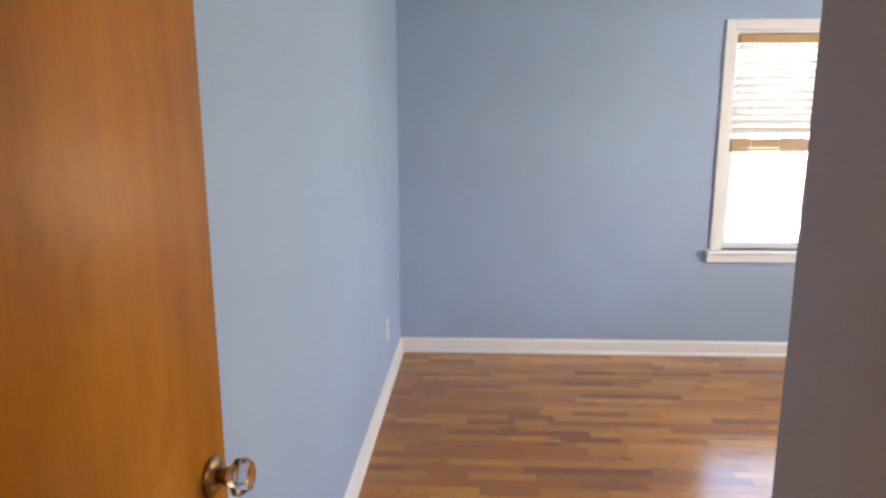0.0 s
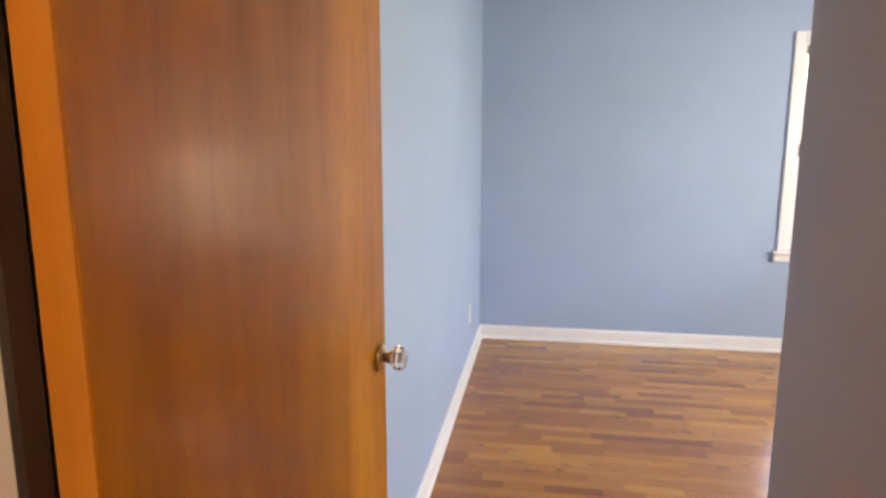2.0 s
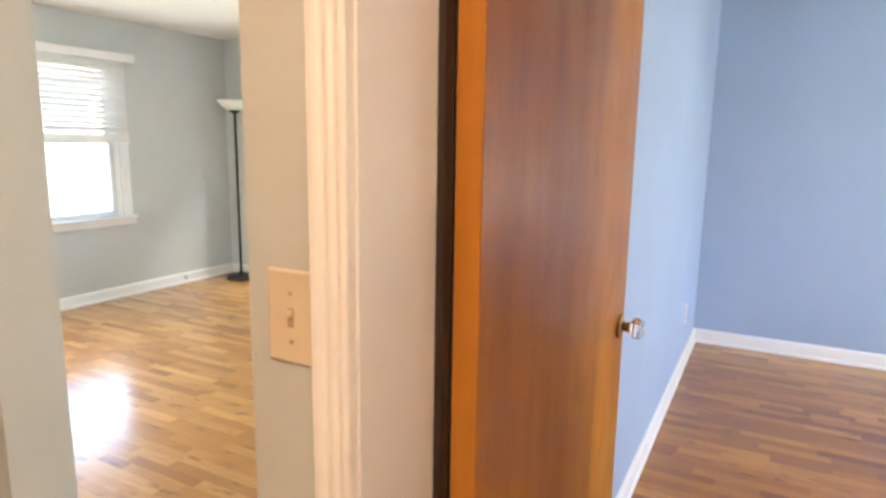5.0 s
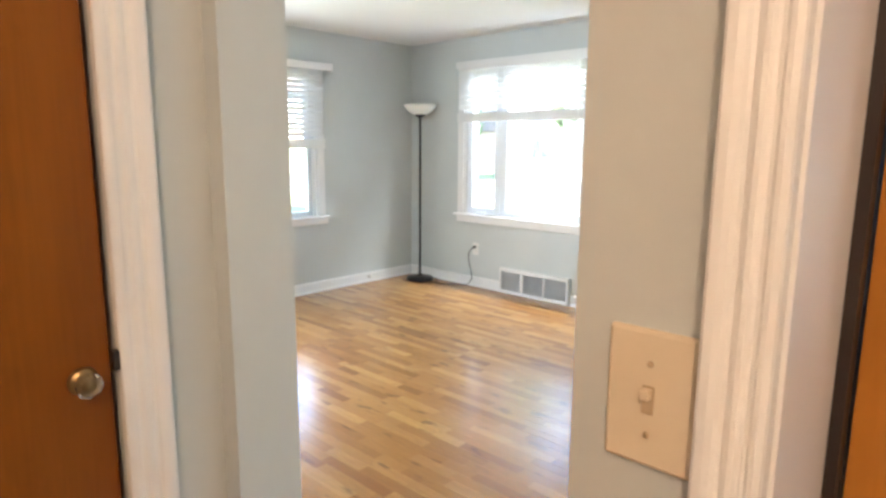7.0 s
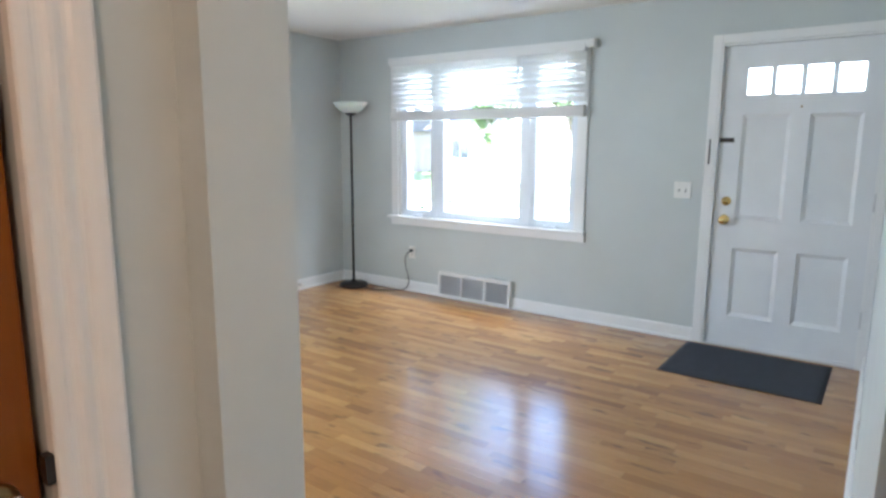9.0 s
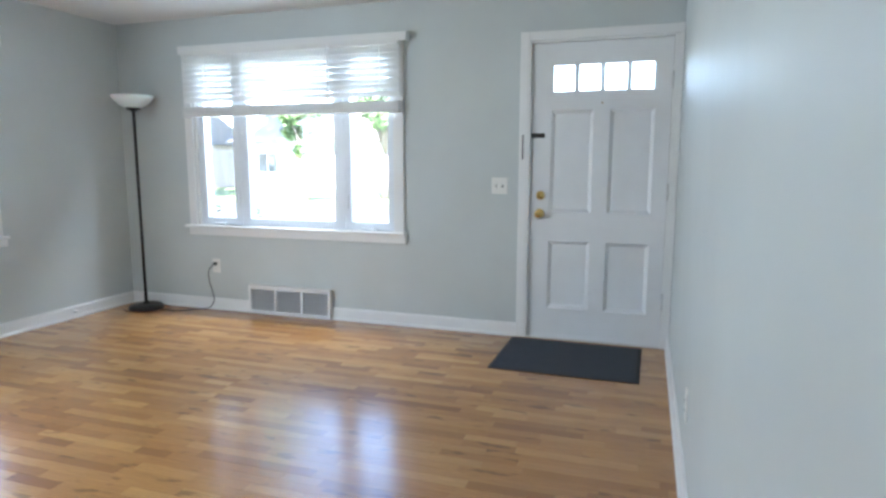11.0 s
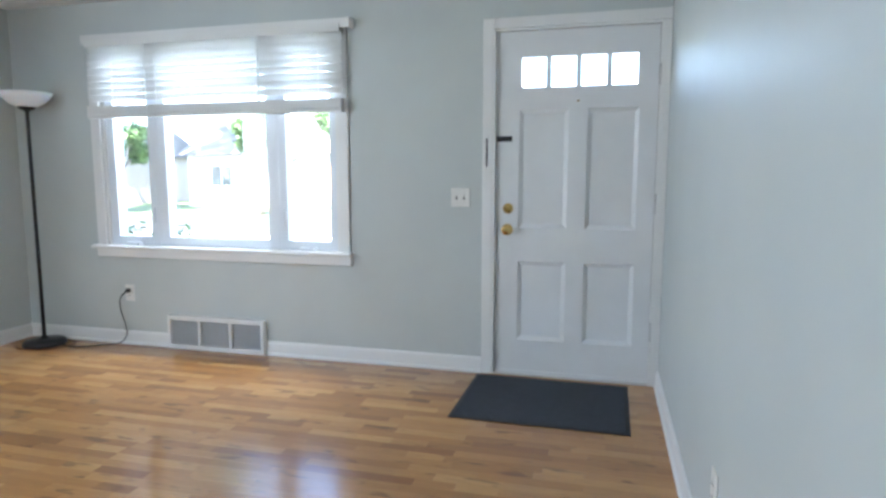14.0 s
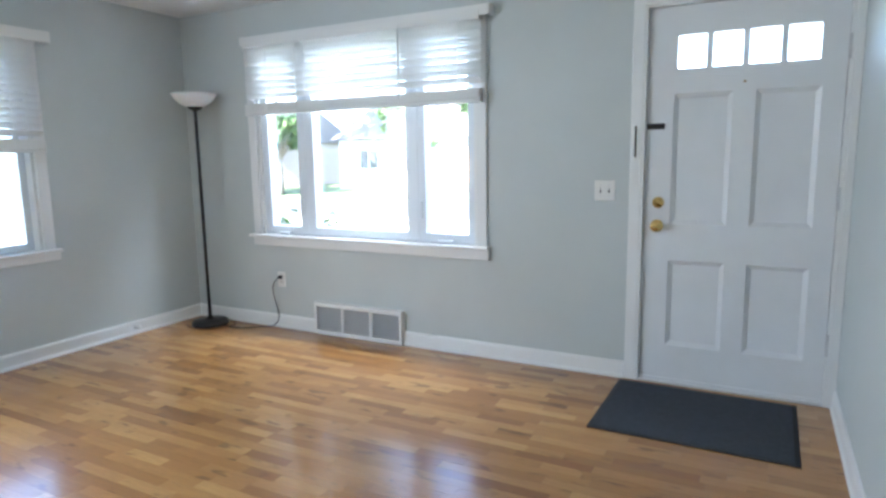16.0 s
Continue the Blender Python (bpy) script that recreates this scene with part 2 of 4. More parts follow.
def tube(points, radius, sides=8):
    """A round cord or rod through the points, smoothed by a spline."""
    cu = bpy.data.curves.new("cord", "CURVE")
    cu.dimensions, cu.bevel_depth, cu.bevel_resolution = "3D", radius, 2
    sp = cu.splines.new("NURBS")
    sp.points.add(len(points) - 1)
    for q, c in zip(sp.points, points):
        q.co = (*c, 1)
    sp.use_endpoint_u, sp.order_u = True, 3
    ob = bpy.data.objects.new("cord", cu)
    me = bpy.data.meshes.new_from_object(ob)
    bm = bmesh.new()
    bm.from_mesh(me)
    bpy.data.objects.remove(ob)
    for f in bm.faces:
        f.smooth = True
    return bm


def meshed(name, bm, mat):
    me = bpy.data.meshes.new(name)
    bm.to_mesh(me)
    bm.free()
    me.materials.append(mat)
    return me


def part(name, bm, mat, parent, label=""):
    ob = new(name, meshed(name, bm, mat))
    ob.parent = parent
    world_of = parent.location if parent.parent is None else parent.parent.location + parent.location
    ob.data.transform(Matrix.Translation(-world_of))
    if label:
        ob["label"] = label
    return ob


def thing(name, at, label, category, group="", kind=""):
    ob = new(name)
    ob.location = at
    ob.empty_display_size = 0.05
    return tagged(ob, label, category, group, kind)


def solid(name, bm, mat, label, category, kind="structure", group=""):
    return tagged(new(name, meshed(name, bm, mat)), label, category, group, kind)


def wall_x(x0, x1, y0, y1, z0, z1, holes=()):
    """A wall that runs along x, with holes (x0, x1, z0, z1) right through it."""
    bm, at = bmesh.new(), x0
    for a, b, c, d in sorted(holes):
        box(bm, at, a, y0, y1, z0, z1)
        if c > z0:
            box(bm, a, b, y0, y1, z0, c)
        if d < z1:
            box(bm, a, b, y0, y1, d, z1)
        at = b
    return box(bm, at, x1, y0, y1, z0, z1)


def wall_y(x0, x1, y0, y1, z0, z1, holes=()):
    bm, at = bmesh.new(), y0
    for a, b, c, d in sorted(holes):
        box(bm, x0, x1, at, a, z0, z1)
        if c > z0:
            box(bm, x0, x1, a, b, z0, c)
        if d < z1:
            box(bm, x0, x1, a, b, d, z1)
        at = b
    return box(bm, x0, x1, at, y1, z0, z1)


# ---- the plan ----
WEST, EAST, BLUE_W, BLUE_E = -3.55, 0.96, 1.065, 4.75
HALL_N, LIV_S, BLUE_S = -4.185, -4.083, -4.03
HALL_W, HALL_E, HALL_S = 0.40, 2.75, -5.75
TOP, TOP_B = 2.385, 2.5
OPEN_W, OPEN_E = 0.441, 0.979
OUT = 0.16
FW = dict(x0=-2.80, x1=-1.00, z0=0.72, z1=2.085)
LW = dict(y0=-2.30, y1=-1.21, z0=0.72, z1=2.02)
EW = dict(y0=-2.3, y1=-1.2, z0=0.71, z1=2.06)
BW = dict(x0=3.125, x1=3.93, z0=0.71, z1=2.06)
DOOR_W, DOOR_H = 0.905, 2.03
LEAF_X, LEAF_W = 1.135, 0.855

solid("wall_north_living", wall_x(WEST - OUT, 1.01, 0, OUT, 0, TOP, [(FW["x0"], FW["x1"], FW["z0"], FW["z1"]), (-0.012, DOOR_W + 0.012, 0, DOOR_H + 0.015)]), GREY, "pale grey painted front wall of the living room", "wall")
# The rear hole is for the added window, out of view.
solid("wall_west_living", wall_y(WEST - OUT, WEST, LIV_S, 0, 0, TOP, [(LW["y0"], LW["y1"], LW["z0"], LW["z1"]), (-3.8, -2.75, LW["z0"], LW["z1"])]), GREY, "pale grey painted side wall with a window", "wall")
solid("wall_east_living", wall_y(EAST, 1.01, LIV_S, 0, 0, TOP), GREY, "pale grey painted partition wall beside the front door", "wall")
solid("wall_west_bedroom", wall_y(1.01, BLUE_W, BLUE_S, 0, 0, TOP_B), BLUE, "blue painted bedroom wall behind the open door", "wall")
solid("wall_north_bedroom", wall_x(1.01, BLUE_E + OUT, 0, OUT, 0, TOP_B, [(BW["x0"], BW["x1"], BW["z0"], BW["z1"])]), BLUE, "blue painted bedroom wall with a window", "wall")
solid("wall_east_bedroom", wall_y(BLUE_E, BLUE_E + OUT, BLUE_S, 0, 0, TOP_B, [(EW["y0"], EW["y1"], EW["z0"], EW["z1"])]), BLUE, "blue painted bedroom side wall", "wall")
solid("wall_north_hall", wall_x(WEST - OUT, BLUE_E + OUT, HALL_N, LIV_S, 0, TOP, [(OPEN_W, OPEN_E, 0, 2.12), (1.108, 2.005, 0, 2.055)]), GREY, "pale grey painted hall wall with a cased doorway and an opening", "wall")
solid("wall_south_bedroom", wall_x(1.01, BLUE_E, LIV_S, BLUE_S, 0, TOP_B, [(1.108, 2.005, 0, 2.055)]), BLUE, "blue painted inner face of the doorway wall", "wall")
solid("wall_closet_side", wall_y(1.998, 2.09, BLUE_S, -3.09, 0, TOP_B), SHADED_GREY, "grey painted closet wall that juts into the bedroom, warm shade in its colour", "wall")
solid("wall_closet_front", wall_x(2.09, BLUE_E, -3.19, -3.09, 0, TOP_B), BLUE, "blue painted closet front wall", "wall")
solid("wall_west_hall", wall_y(HALL_W - 0.13, HALL_W, HALL_S, HALL_N, 0, TOP, [(-5.09, -4.318, 0, 2.045)]), GREY, "pale grey painted hall end wall around a closed wooden door", "wall")
solid("wall_south_hall", wall_x(WEST - OUT, BLUE_E + OUT, HALL_S - 0.12, HALL_S, 0, TOP), GREY, "pale grey painted hall wall", "wall")
solid("wall_east_hall", wall_y(HALL_E, HALL_E + 0.12, HALL_S, HALL_N, 0, TOP), GREY, "pale grey painted hall end wall", "wall")
solid("wall_back_room", wall_y(WEST - OUT, WEST, HALL_S, HALL_N, 0, TOP), GREY, "plain wall closing the space behind the hall door", "wall")
solid("ceiling_living", boxed(WEST - OUT, 1.01, HALL_S - 0.12, OUT, TOP, TOP + 0.15), CEIL, "white painted living room ceiling", "ceiling")
solid("ceiling_hall", boxed(1.01, BLUE_E + OUT, HALL_S - 0.12, LIV_S, TOP, TOP + 0.15), CEIL, "white painted hall ceiling", "ceiling")
solid("ceiling_bedroom", boxed(1.01, BLUE_E + OUT, LIV_S, OUT, TOP_B, TOP_B + 0.15), CEIL, "white painted bedroom ceiling", "ceiling")
roof_bm = bmesh.new()
prism(roof_bm, [(-6.4, 2.66), (0.62, 2.66), (0.62, 2.78), (-2.8, 4.5), (-6.4, 2.78)], WEST - 0.7, BLUE_E + 0.7, "x")
solid("roof", roof_bm, ROOF, "shingled gable roof over the house", "roof")

# ---- trim ----
BASE = [(0, 0), (0.022, 0), (0.022, 0.012), (0.015, 0.022), (0.014, 0.082), (0.009, 0.096), (0, 0.098)]


def base_x(x0, x1, y, side):
    """Baseboard along x on the wall face y; side is the way the room lies."""
    bm = prism(bmesh.new(), [(y + side * a, b) for a, b in BASE], x0, x1, "x")
    return solid("baseboard", bm, WHITE, "white painted baseboard with a shoe moulding", "baseboard")


def base_y(y0, y1, x, side):
    bm = prism(bmesh.new(), [(x + side * a, b) for a, b in BASE], y0, y1, "y")
    return solid("baseboard", bm, WHITE, "white painted baseboard with a shoe moulding", "baseboard")


VENT = (-2.305, -1.555)
base_x(WEST, VENT[0], 0, -1)
base_x(VENT[1], -0.078, 0, -1)
base_y(LIV_S, -0.0, WEST, 1)
base_y(LIV_S, -0.025, EAST, -1)
base_x(WEST, OPEN_W, LIV_S, 1)
base_x(BLUE_W, BLUE_E, 0, -1)
base_y(BLUE_S, -0.022, BLUE_W, 1)
base_y(-3.09, -0.022, BLUE_E, -1)
base_x(1.99, BLUE_E, -3.09, 1)
base_y(HALL_S, HALL_N, HALL_E, -1)

# fluted casing: offsets across its width, and how proud each stands
FLUTE = [(0, 0), (0, 0.011), (0.03, 0.014), (0.12, 0.016), (0.19, 0.0155), (0.24, 0.0135), (0.30, 0.013), (0.35, 0.0145), (0.40, 0.017), (0.47, 0.0175), (0.53, 0.016), (0.58, 0.0145), (0.64, 0.0155), (0.70, 0.019), (0.80, 0.021), (0.93, 0.021), (0.98, 0.019), (1, 0.016), (1, 0)]
SOFT_FLUTE = [(a, b if b == 0 else 0.017 + (b - 0.017) * 0.75) for a, b in FLUTE]


def casing(name, parent, inner, width, face, z0, z1, flat="x", out=-1):
    """An upright moulded casing on a wall face; flat is the axis that it lies along, inner its edge by the opening, out the way it stands proud."""
    pts = [(inner + width * a, face + out * b) for a, b in SOFT_FLUTE]
    if flat == "y":
        pts = [(b, a) for a, b in pts]
    return part(name, prism(bmesh.new(), pts, z0, z1, "z"), WHITE, parent)


# hall side of the bedroom doorway
frame_bed = thing("door_frame_bedroom", (1.55, HALL_N, 0), "white painted doorway casing and jambs between hall and bedroom", "door frame", kind="structure")
casing("casing", frame_bed, 1.121, -0.043, HALL_N, 0, 2.05)
casing("casing", frame_bed, 1.992, 0.07, HALL_N, 0, 2.05)
part("head_casing", prism(bmesh.new(), [(HALL_N - b, 2.05 + 0.06 * a) for a, b in FLUTE], 1.078, 2.062, "x"), WHITE, frame_bed)
part("jamb", boxed(1.108, 1.124, HALL_N + 0.0005, BLUE_S, 0, 2.055), WHITE, frame_bed)
part("jamb", boxed(1.989, 2.005, HALL_N + 0.0005, BLUE_S - 0.002, 0, 2.055), WHITE, frame_bed)
part("head_jamb", boxed(1.124, 1.989, HALL_N + 0.0005, BLUE_S, 2.04, 2.055), WHITE, frame_bed)
part("stop", boxed(1.978, 1.989, -4.14, -4.075, 0, 2.04, 0.002), WHITE, frame_bed)

# Added strip filling the hinge gap; its black stands for the shade there.
part("gap_strip", boxed(1.09, 1.133, BLUE_S + 0.0005, -4.0056, 0, 2.04), GAP_SHADE, frame_bed, "near-black strip that stands for the shade in the hinge gap")
frame_hall = thing("door_frame_hall", (HALL_W, -4.7, 0), "white fluted casing round the closed hall door", "door frame", kind="structure")
casing("casing", frame_hall, -4.322, 0.06, HALL_W, 0, 2.05, "y", 1)
casing("casing", frame_hall, -5.085, -0.062, HALL_W, 0, 2.05, "y", 1)
part("head_casing", prism(bmesh.new(), [(HALL_W + b, 2.05 + 0.06 * a) for a, b in FLUTE], -5.147, -4.268, "y"), WHITE, frame_hall)
part("stop", boxed(HALL_W - 0.125, HALL_W - 0.055, -4.34, -4.318, 0, 2.045), WHITE, frame_hall)


# ---- doors ----
def turned(profile, origin, way, steps=24, smooth=True):
    """A lathe whose axis leaves origin along way."""
    q = Vector(way).to_track_quat("Z", "Y").to_matrix().to_4x4()
    return lathe(profile, steps, Matrix.Translation(origin) @ q, smooth)


ROSE = [(0.0, 0.0), (0.027, 0.0), (0.029, 0.003), (0.026, 0.008), (0.014, 0.011), (0.0, 0.011)]
NECK = [(0.0, 0.008), (0.011, 0.008), (0.010, 0.018), (0.014, 0.024), (0.017, 0.028), (0.0, 0.029)]
BALL = [(0.0, 0.026), (0.014, 0.027), (0.0265, 0.036), (0.0275, 0.046), (0.019, 0.057), (0.0, 0.059)]

# bedroom door, swung open
bed_door = thing("door_bedroom", (LEAF_X, -4.003, 0), "orange shellacked flush wooden door standing open", "door")
leaf = part("leaf", boxed(LEAF_X, LEAF_X + 0.036, -4.003, -4.003 + LEAF_W, 0.012, DOOR_H, 0.0015), BIRCH, bed_door)
part("edge_strip", boxed(LEAF_X + 0.001, LEAF_X + 0.035, -4.0045, -4.0035, 0.014, DOOR_H - 0.002), EDGEW, bed_door, "lighter orange hinge edge")
knob_y, knob_z = -4.003 + LEAF_W - 0.05, 0.962
for sx, way in ((LEAF_X + 0.036, (1, 0, 0)), (LEAF_X, (-1, 0, 0))):
    if way[0] < 0:
        knob_profile = [(r, h * 0.75) for r, h in BALL]
    else:
        knob_profile = BALL
    rose = part("rosette", turned(ROSE, (sx, knob_y, knob_z), way), OLDBRASS, bed_door, "aged brass rosette")
    part("neck", turned(NECK, (sx, knob_y, knob_z), way), OLDBRASS, bed_door)
    part("knob", turned(knob_profile, (sx, knob_y, knob_z), way, 8, False), CRYSTAL, bed_door, "clear faceted glass knob")
part("latch_plate", boxed(LEAF_X + 0.007, LEAF_X + 0.029, -4.003 + LEAF_W - 0.0005, -4.003 + LEAF_W + 0.0015, 0.91, 0.97), OLDBRASS, bed_door)
for hz in (0.25, 1.02, 1.78):
    part("hinge", turned([(0, 0), (0.007, 0), (0.007, 0.09), (0, 0.09)], (LEAF_X - 0.006, -4.011, hz), (0, 0, 1), 10), DARK, bed_door)
bed_door.rotation_euler = (0, 0, radians(-0.35))

# closed door in the hall's end wall
hall_door = thing("door_hall", (0.4, -4.7, 0), "closed dark amber shellacked flush wooden door", "door")
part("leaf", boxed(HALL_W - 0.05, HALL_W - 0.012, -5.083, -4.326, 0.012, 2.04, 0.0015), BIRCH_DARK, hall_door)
part("rosette", turned([(r * 0.62, h) for r, h in ROSE], (HALL_W - 0.012, -4.36, 1.09), (1, 0, 0)), OLDBRASS, hall_door, "aged brass rosette")
part("neck", turned([(r * 0.6, h * 0.6) for r, h in NECK], (HALL_W - 0.012, -4.36, 1.09), (1, 0, 0)), OLDBRASS, hall_door)
part("knob", turned([(r * 0.6, h * 0.6) for r, h in BALL], (HALL_W - 0.012, -4.36, 1.09), (1, 0, 0), 8, False), CRYSTAL, hall_door, "clear faceted glass knob")
part("strike_plate", boxed(HALL_W + 0.0, HALL_W + 0.012, -4.329, -4.322, 1.1, 1.125), DARK, hall_door)


def front_door():
    """Six-part front door: four lights over two tall and two short panels."""
    d = thing("front_door", (0, 0.03, 0), "white painted front door with four small panes over raised panels", "door")
    y0, y1 = 0.012, 0.056
    lights = [(0.150, 0.287), (0.318, 0.455), (0.486, 0.623), (0.654, 0.791)]
    lz0, lz1 = 1.715, 1.885
    cols = [(0.138, 0.42), (0.525, 0.807)]
    rows = [(0.22, 0.70), (0.90, 1.59)]
    bm = bmesh.new()
    box(bm, 0.003, 0.138, y0, y1, 0.012, DOOR_H)
    box(bm, 0.807, DOOR_W - 0.003, y0, y1, 0.012, DOOR_H)
    part("stile", bm, DOORW, d)
    part("lock_stile", boxed(0.42, 0.525, y0, y1, 0.22, 1.59), DOORW, d)
    for z0, z1 in ((0.012, 0.22), (1.59, lz0), (lz1, DOOR_H)):
        part("rail", boxed(0.138, 0.807, y0, y1, z0, z1), DOORW, d)
    for a, b in cols:
        part("rail", boxed(a, b, y0, y1, 0.70, 0.90), DOORW, d)
    part("muntin", boxed(0.138, 0.150, y0, y1, lz0, lz1), DOORW, d)
    for (a, b), (c, e) in zip(lights, lights[1:]):
        part("muntin", boxed(b, c, y0, y1, lz0, lz1, 0.002), DOORW, d)
    part("muntin", boxed(0.791, 0.807, y0, y1, lz0, lz1), DOORW, d)
    for a, b in lights:
        g = part("pane", boxed(a, b, 0.032, 0.036, lz0, lz1), PANE, d, "small clear glass pane")
        g.visible_shadow = False
    for a, b in cols:
        for z0, z1 in rows:
            bm = bmesh.new()
            box(bm, a, b, 0.03, 0.044, z0, z1)
            # sloping moulding round the sunk field
            s = 0.024
            outer = [(a, z0), (b, z0), (b, z1), (a, z1)]
            inner = [(a + s, z0 + s), (b - s, z0 + s), (b - s, z1 - s), (a + s, z1 - s)]
            vo = [bm.verts.new((x, y0 + 0.001, z)) for x, z in outer]
            vm = [bm.verts.new((x * 0.72 + u * 0.28, y0 + 0.006, z * 0.72 + w * 0.28)) for (x, z), (u, w) in zip(outer, inner)]
            vi = [bm.verts.new((x, 0.0295, z)) for x, z in inner]
            for p0, p1 in ((vo, vm), (vm, vi)):
                for i in range(4):
                    j = (i + 1) % 4
                    bm.faces.new((p0[i], p0[j], p1[j], p1[i]))
            bmesh.ops.recalc_face_normals(bm, faces=bm.faces[:])
            part("panel", bm, DOORW, d)
    part("deadbolt", turned([(0, 0), (0.030, 0), (0.031, 0.006), (0.026, 0.014), (0.012, 0.016), (0.012, 0.026), (0, 0.027)], (0.078, y0, 1.015), (0, -1, 0)), BRASS, d, "polished brass deadbolt")
    part("rosette", turned([(r * 1.2, h) for r, h in ROSE], (0.074, y0, 0.888), (0, -1, 0)), BRASS, d, "polished brass rosette")
    part("knob", turned([(0, 0.006), (0.013, 0.006), (0.012, 0.028), (0.024, 0.038), (0.029, 0.052), (0.025, 0.063), (0.012, 0.067), (0, 0.067)], (0.074, y0, 0.888), (0, -1, 0)), BRASS, d, "polished brass knob")
    part("chain_latch", boxed(0.008, 0.098, y0 - 0.012, y0, 1.408, 1.438, 0.003), DARK, d, "dark bronze security latch")
    part("peephole", turned([(0, 0), (0.007, 0), (0.006, 0.004), (0, 0.004)], (0.472, y0, 1.632), (0, -1, 0), 12), OLDBRASS, d)
    for hz in (0.32, 1.05, 1.76):
        h = part("hinge", boxed(DOOR_W - 0.004, DOOR_W + 0.014, y0 - 0.012, y0 - 0.001, hz - 0.05, hz + 0.05, 0.002), STEEL, d, "painted metal hinge")
        part("pin", turned([(0, 0), (0.009, 0.002), (0.009, 0.114), (0, 0.116)], (DOOR_W + 0.004, y0 - 0.014, hz - 0.058), (0, 0, 1), 10), STEEL, d)
    part("sweep", boxed(0.003, DOOR_W - 0.003, y0 - 0.006, y0, 0.010, 0.03), DOORW, d)
    return d


front_door()
ff = thing("door_frame_front", (0.45, 0, 0), "white painted casing and jamb round the front door", "door frame", kind="structure")
part("casing", boxed(-0.075, -0.014, -0.018, 0, 0, DOOR_H + 0.078, 0.004), WHITE, ff)
part("casing", boxed(DOOR_W + 0.02, EAST, -0.016, 0, 0, DOOR_H + 0.015, 0.003), WHITE, ff)
part("head_casing", boxed(-0.014, EAST, -0.018, 0, DOOR_H + 0.017, DOOR_H + 0.078, 0.004), WHITE, ff)
part("jamb", boxed(-0.0135, 0.0, -0.016, OUT, 0, DOOR_H + 0.014), WHITE, ff)
part("jamb", boxed(DOOR_W, DOOR_W + 0.0195, -0.010, OUT, 0, DOOR_H + 0.014), WHITE, ff)
part("head_jamb", boxed(0.0, DOOR_W, -0.010, OUT, DOOR_H + 0.003, DOOR_H + 0.016), WHITE, ff)
part("stop", boxed(0.0, 0.014, 0.058, 0.085, 0.009, DOOR_H + 0.003), WHITE, ff)
part("stop", boxed(DOOR_W - 0.014, DOOR_W, 0.058, 0.085, 0.009, DOOR_H + 0.003), WHITE, ff)
part("head_stop", boxed(0.014, DOOR_W - 0.014, 0.058, 0.085, DOOR_H - 0.014, DOOR_H + 0.003), WHITE, ff)
part("threshold", boxed(0.0, DOOR_W, -0.012, OUT, 0.0, 0.009, 0.002), STEEL, ff, "worn metal threshold")
part("latch_keeper", boxed(-0.052, -0.043, -0.026, -0.018, 1.262, 1.428, 0.002), DARK, ff, "dark bronze latch keeper")


# ---- windows ----
def pane(x0, x1, y0, y1, z0, z1, parent):
    g = part("pane", boxed(x0, x1, y0, y1, z0, z1), PANE, parent, "clear glass pane")
    g.visible_shadow = False
    return g


def front_window():
    """Picture window: a fixed light between two casements."""
    x0, x1, z0, z1 = FW["x0"], FW["x1"], FW["z0"], FW["z1"]
    w = thing("window_front", ((x0 + x1) / 2, 0, z0), "white three-light picture window with casement sides", "window", kind="structure")
    part("casing", boxed(x0 - 0.075, x0 - 0.001, -0.018, 0, z0, z1 + 0.07, 0.004), WHITE, w)
    part("casing", boxed(x1 + 0.001, x1 + 0.07, -0.018, 0, z0, z1 + 0.07, 0.004), WHITE, w)
    part("head_casing", boxed(x0 - 0.001, x1 + 0.001, -0.018, 0, z1 + 0.001, z1 + 0.07, 0.004), WHITE, w)
    part("window_sill", boxed(x0 - 0.1, x1 + 0.088, -0.06, 0.10, z0 - 0.024, z0, 0.006), WHITE, w)
    part("apron", boxed(x0 - 0.075, x1 + 0.084, -0.03, 0, z0 - 0.085, z0 - 0.025, 0.004), WHITE, w)
    bm = bmesh.new()
    for a, b in ((x0, x0 + 0.02), (x1 - 0.02, x1)):
        box(bm, a, b, 0.0, OUT, z0, z1)
    box(bm, x0 + 0.02, x1 - 0.02, 0.0, OUT, z1 - 0.02, z1)
    part("reveal", bm, WHITE, w)
    edges = [x0 + 0.02, -2.37, -1.435, x1 - 0.02]
    lights = [(-2.715, -2.435), (-2.295, -1.52), (-1.38, -1.07)]
    for i, (a, b) in enumerate(lights):
        bm = bmesh.new()
        e0, e1 = edges[i] + 0.001, edges[i + 1] - 0.001
        f0, f1 = 0.018, 0.095
        box(bm, e0, a, f0, f1, z0 + 0.002, z1 - 0.021)
        box(bm, b, e1, f0, f1, z0 + 0.002, z1 - 0.021)
        box(bm, a, b, f0, f1, z0 + 0.002, z0 + 0.062)
        box(bm, a, b, f0, f1, z1 - 0.055, z1 - 0.021)
        s = part("sash", bm, VINYL, w)
        pane(a, b, 0.074, 0.08, z0 + 0.062, z1 - 0.055, w)
        if i != 1:
            c = (a + b) / 2
            part("crank", boxed(c - 0.055, c + 0.055, -0.022, 0.0175, z0 + 0.0005, z0 + 0.024, 0.007), VINYL, w, "white folding crank handle")
            lx = a - 0.03 if i == 2 else b + 0.03
            part("sash_lock", boxed(lx - 0.008, lx + 0.008, 0.0, 0.0175, z0 + 0.16, z0 + 0.27, 0.004), VINYL, w)
    return w


front_window()


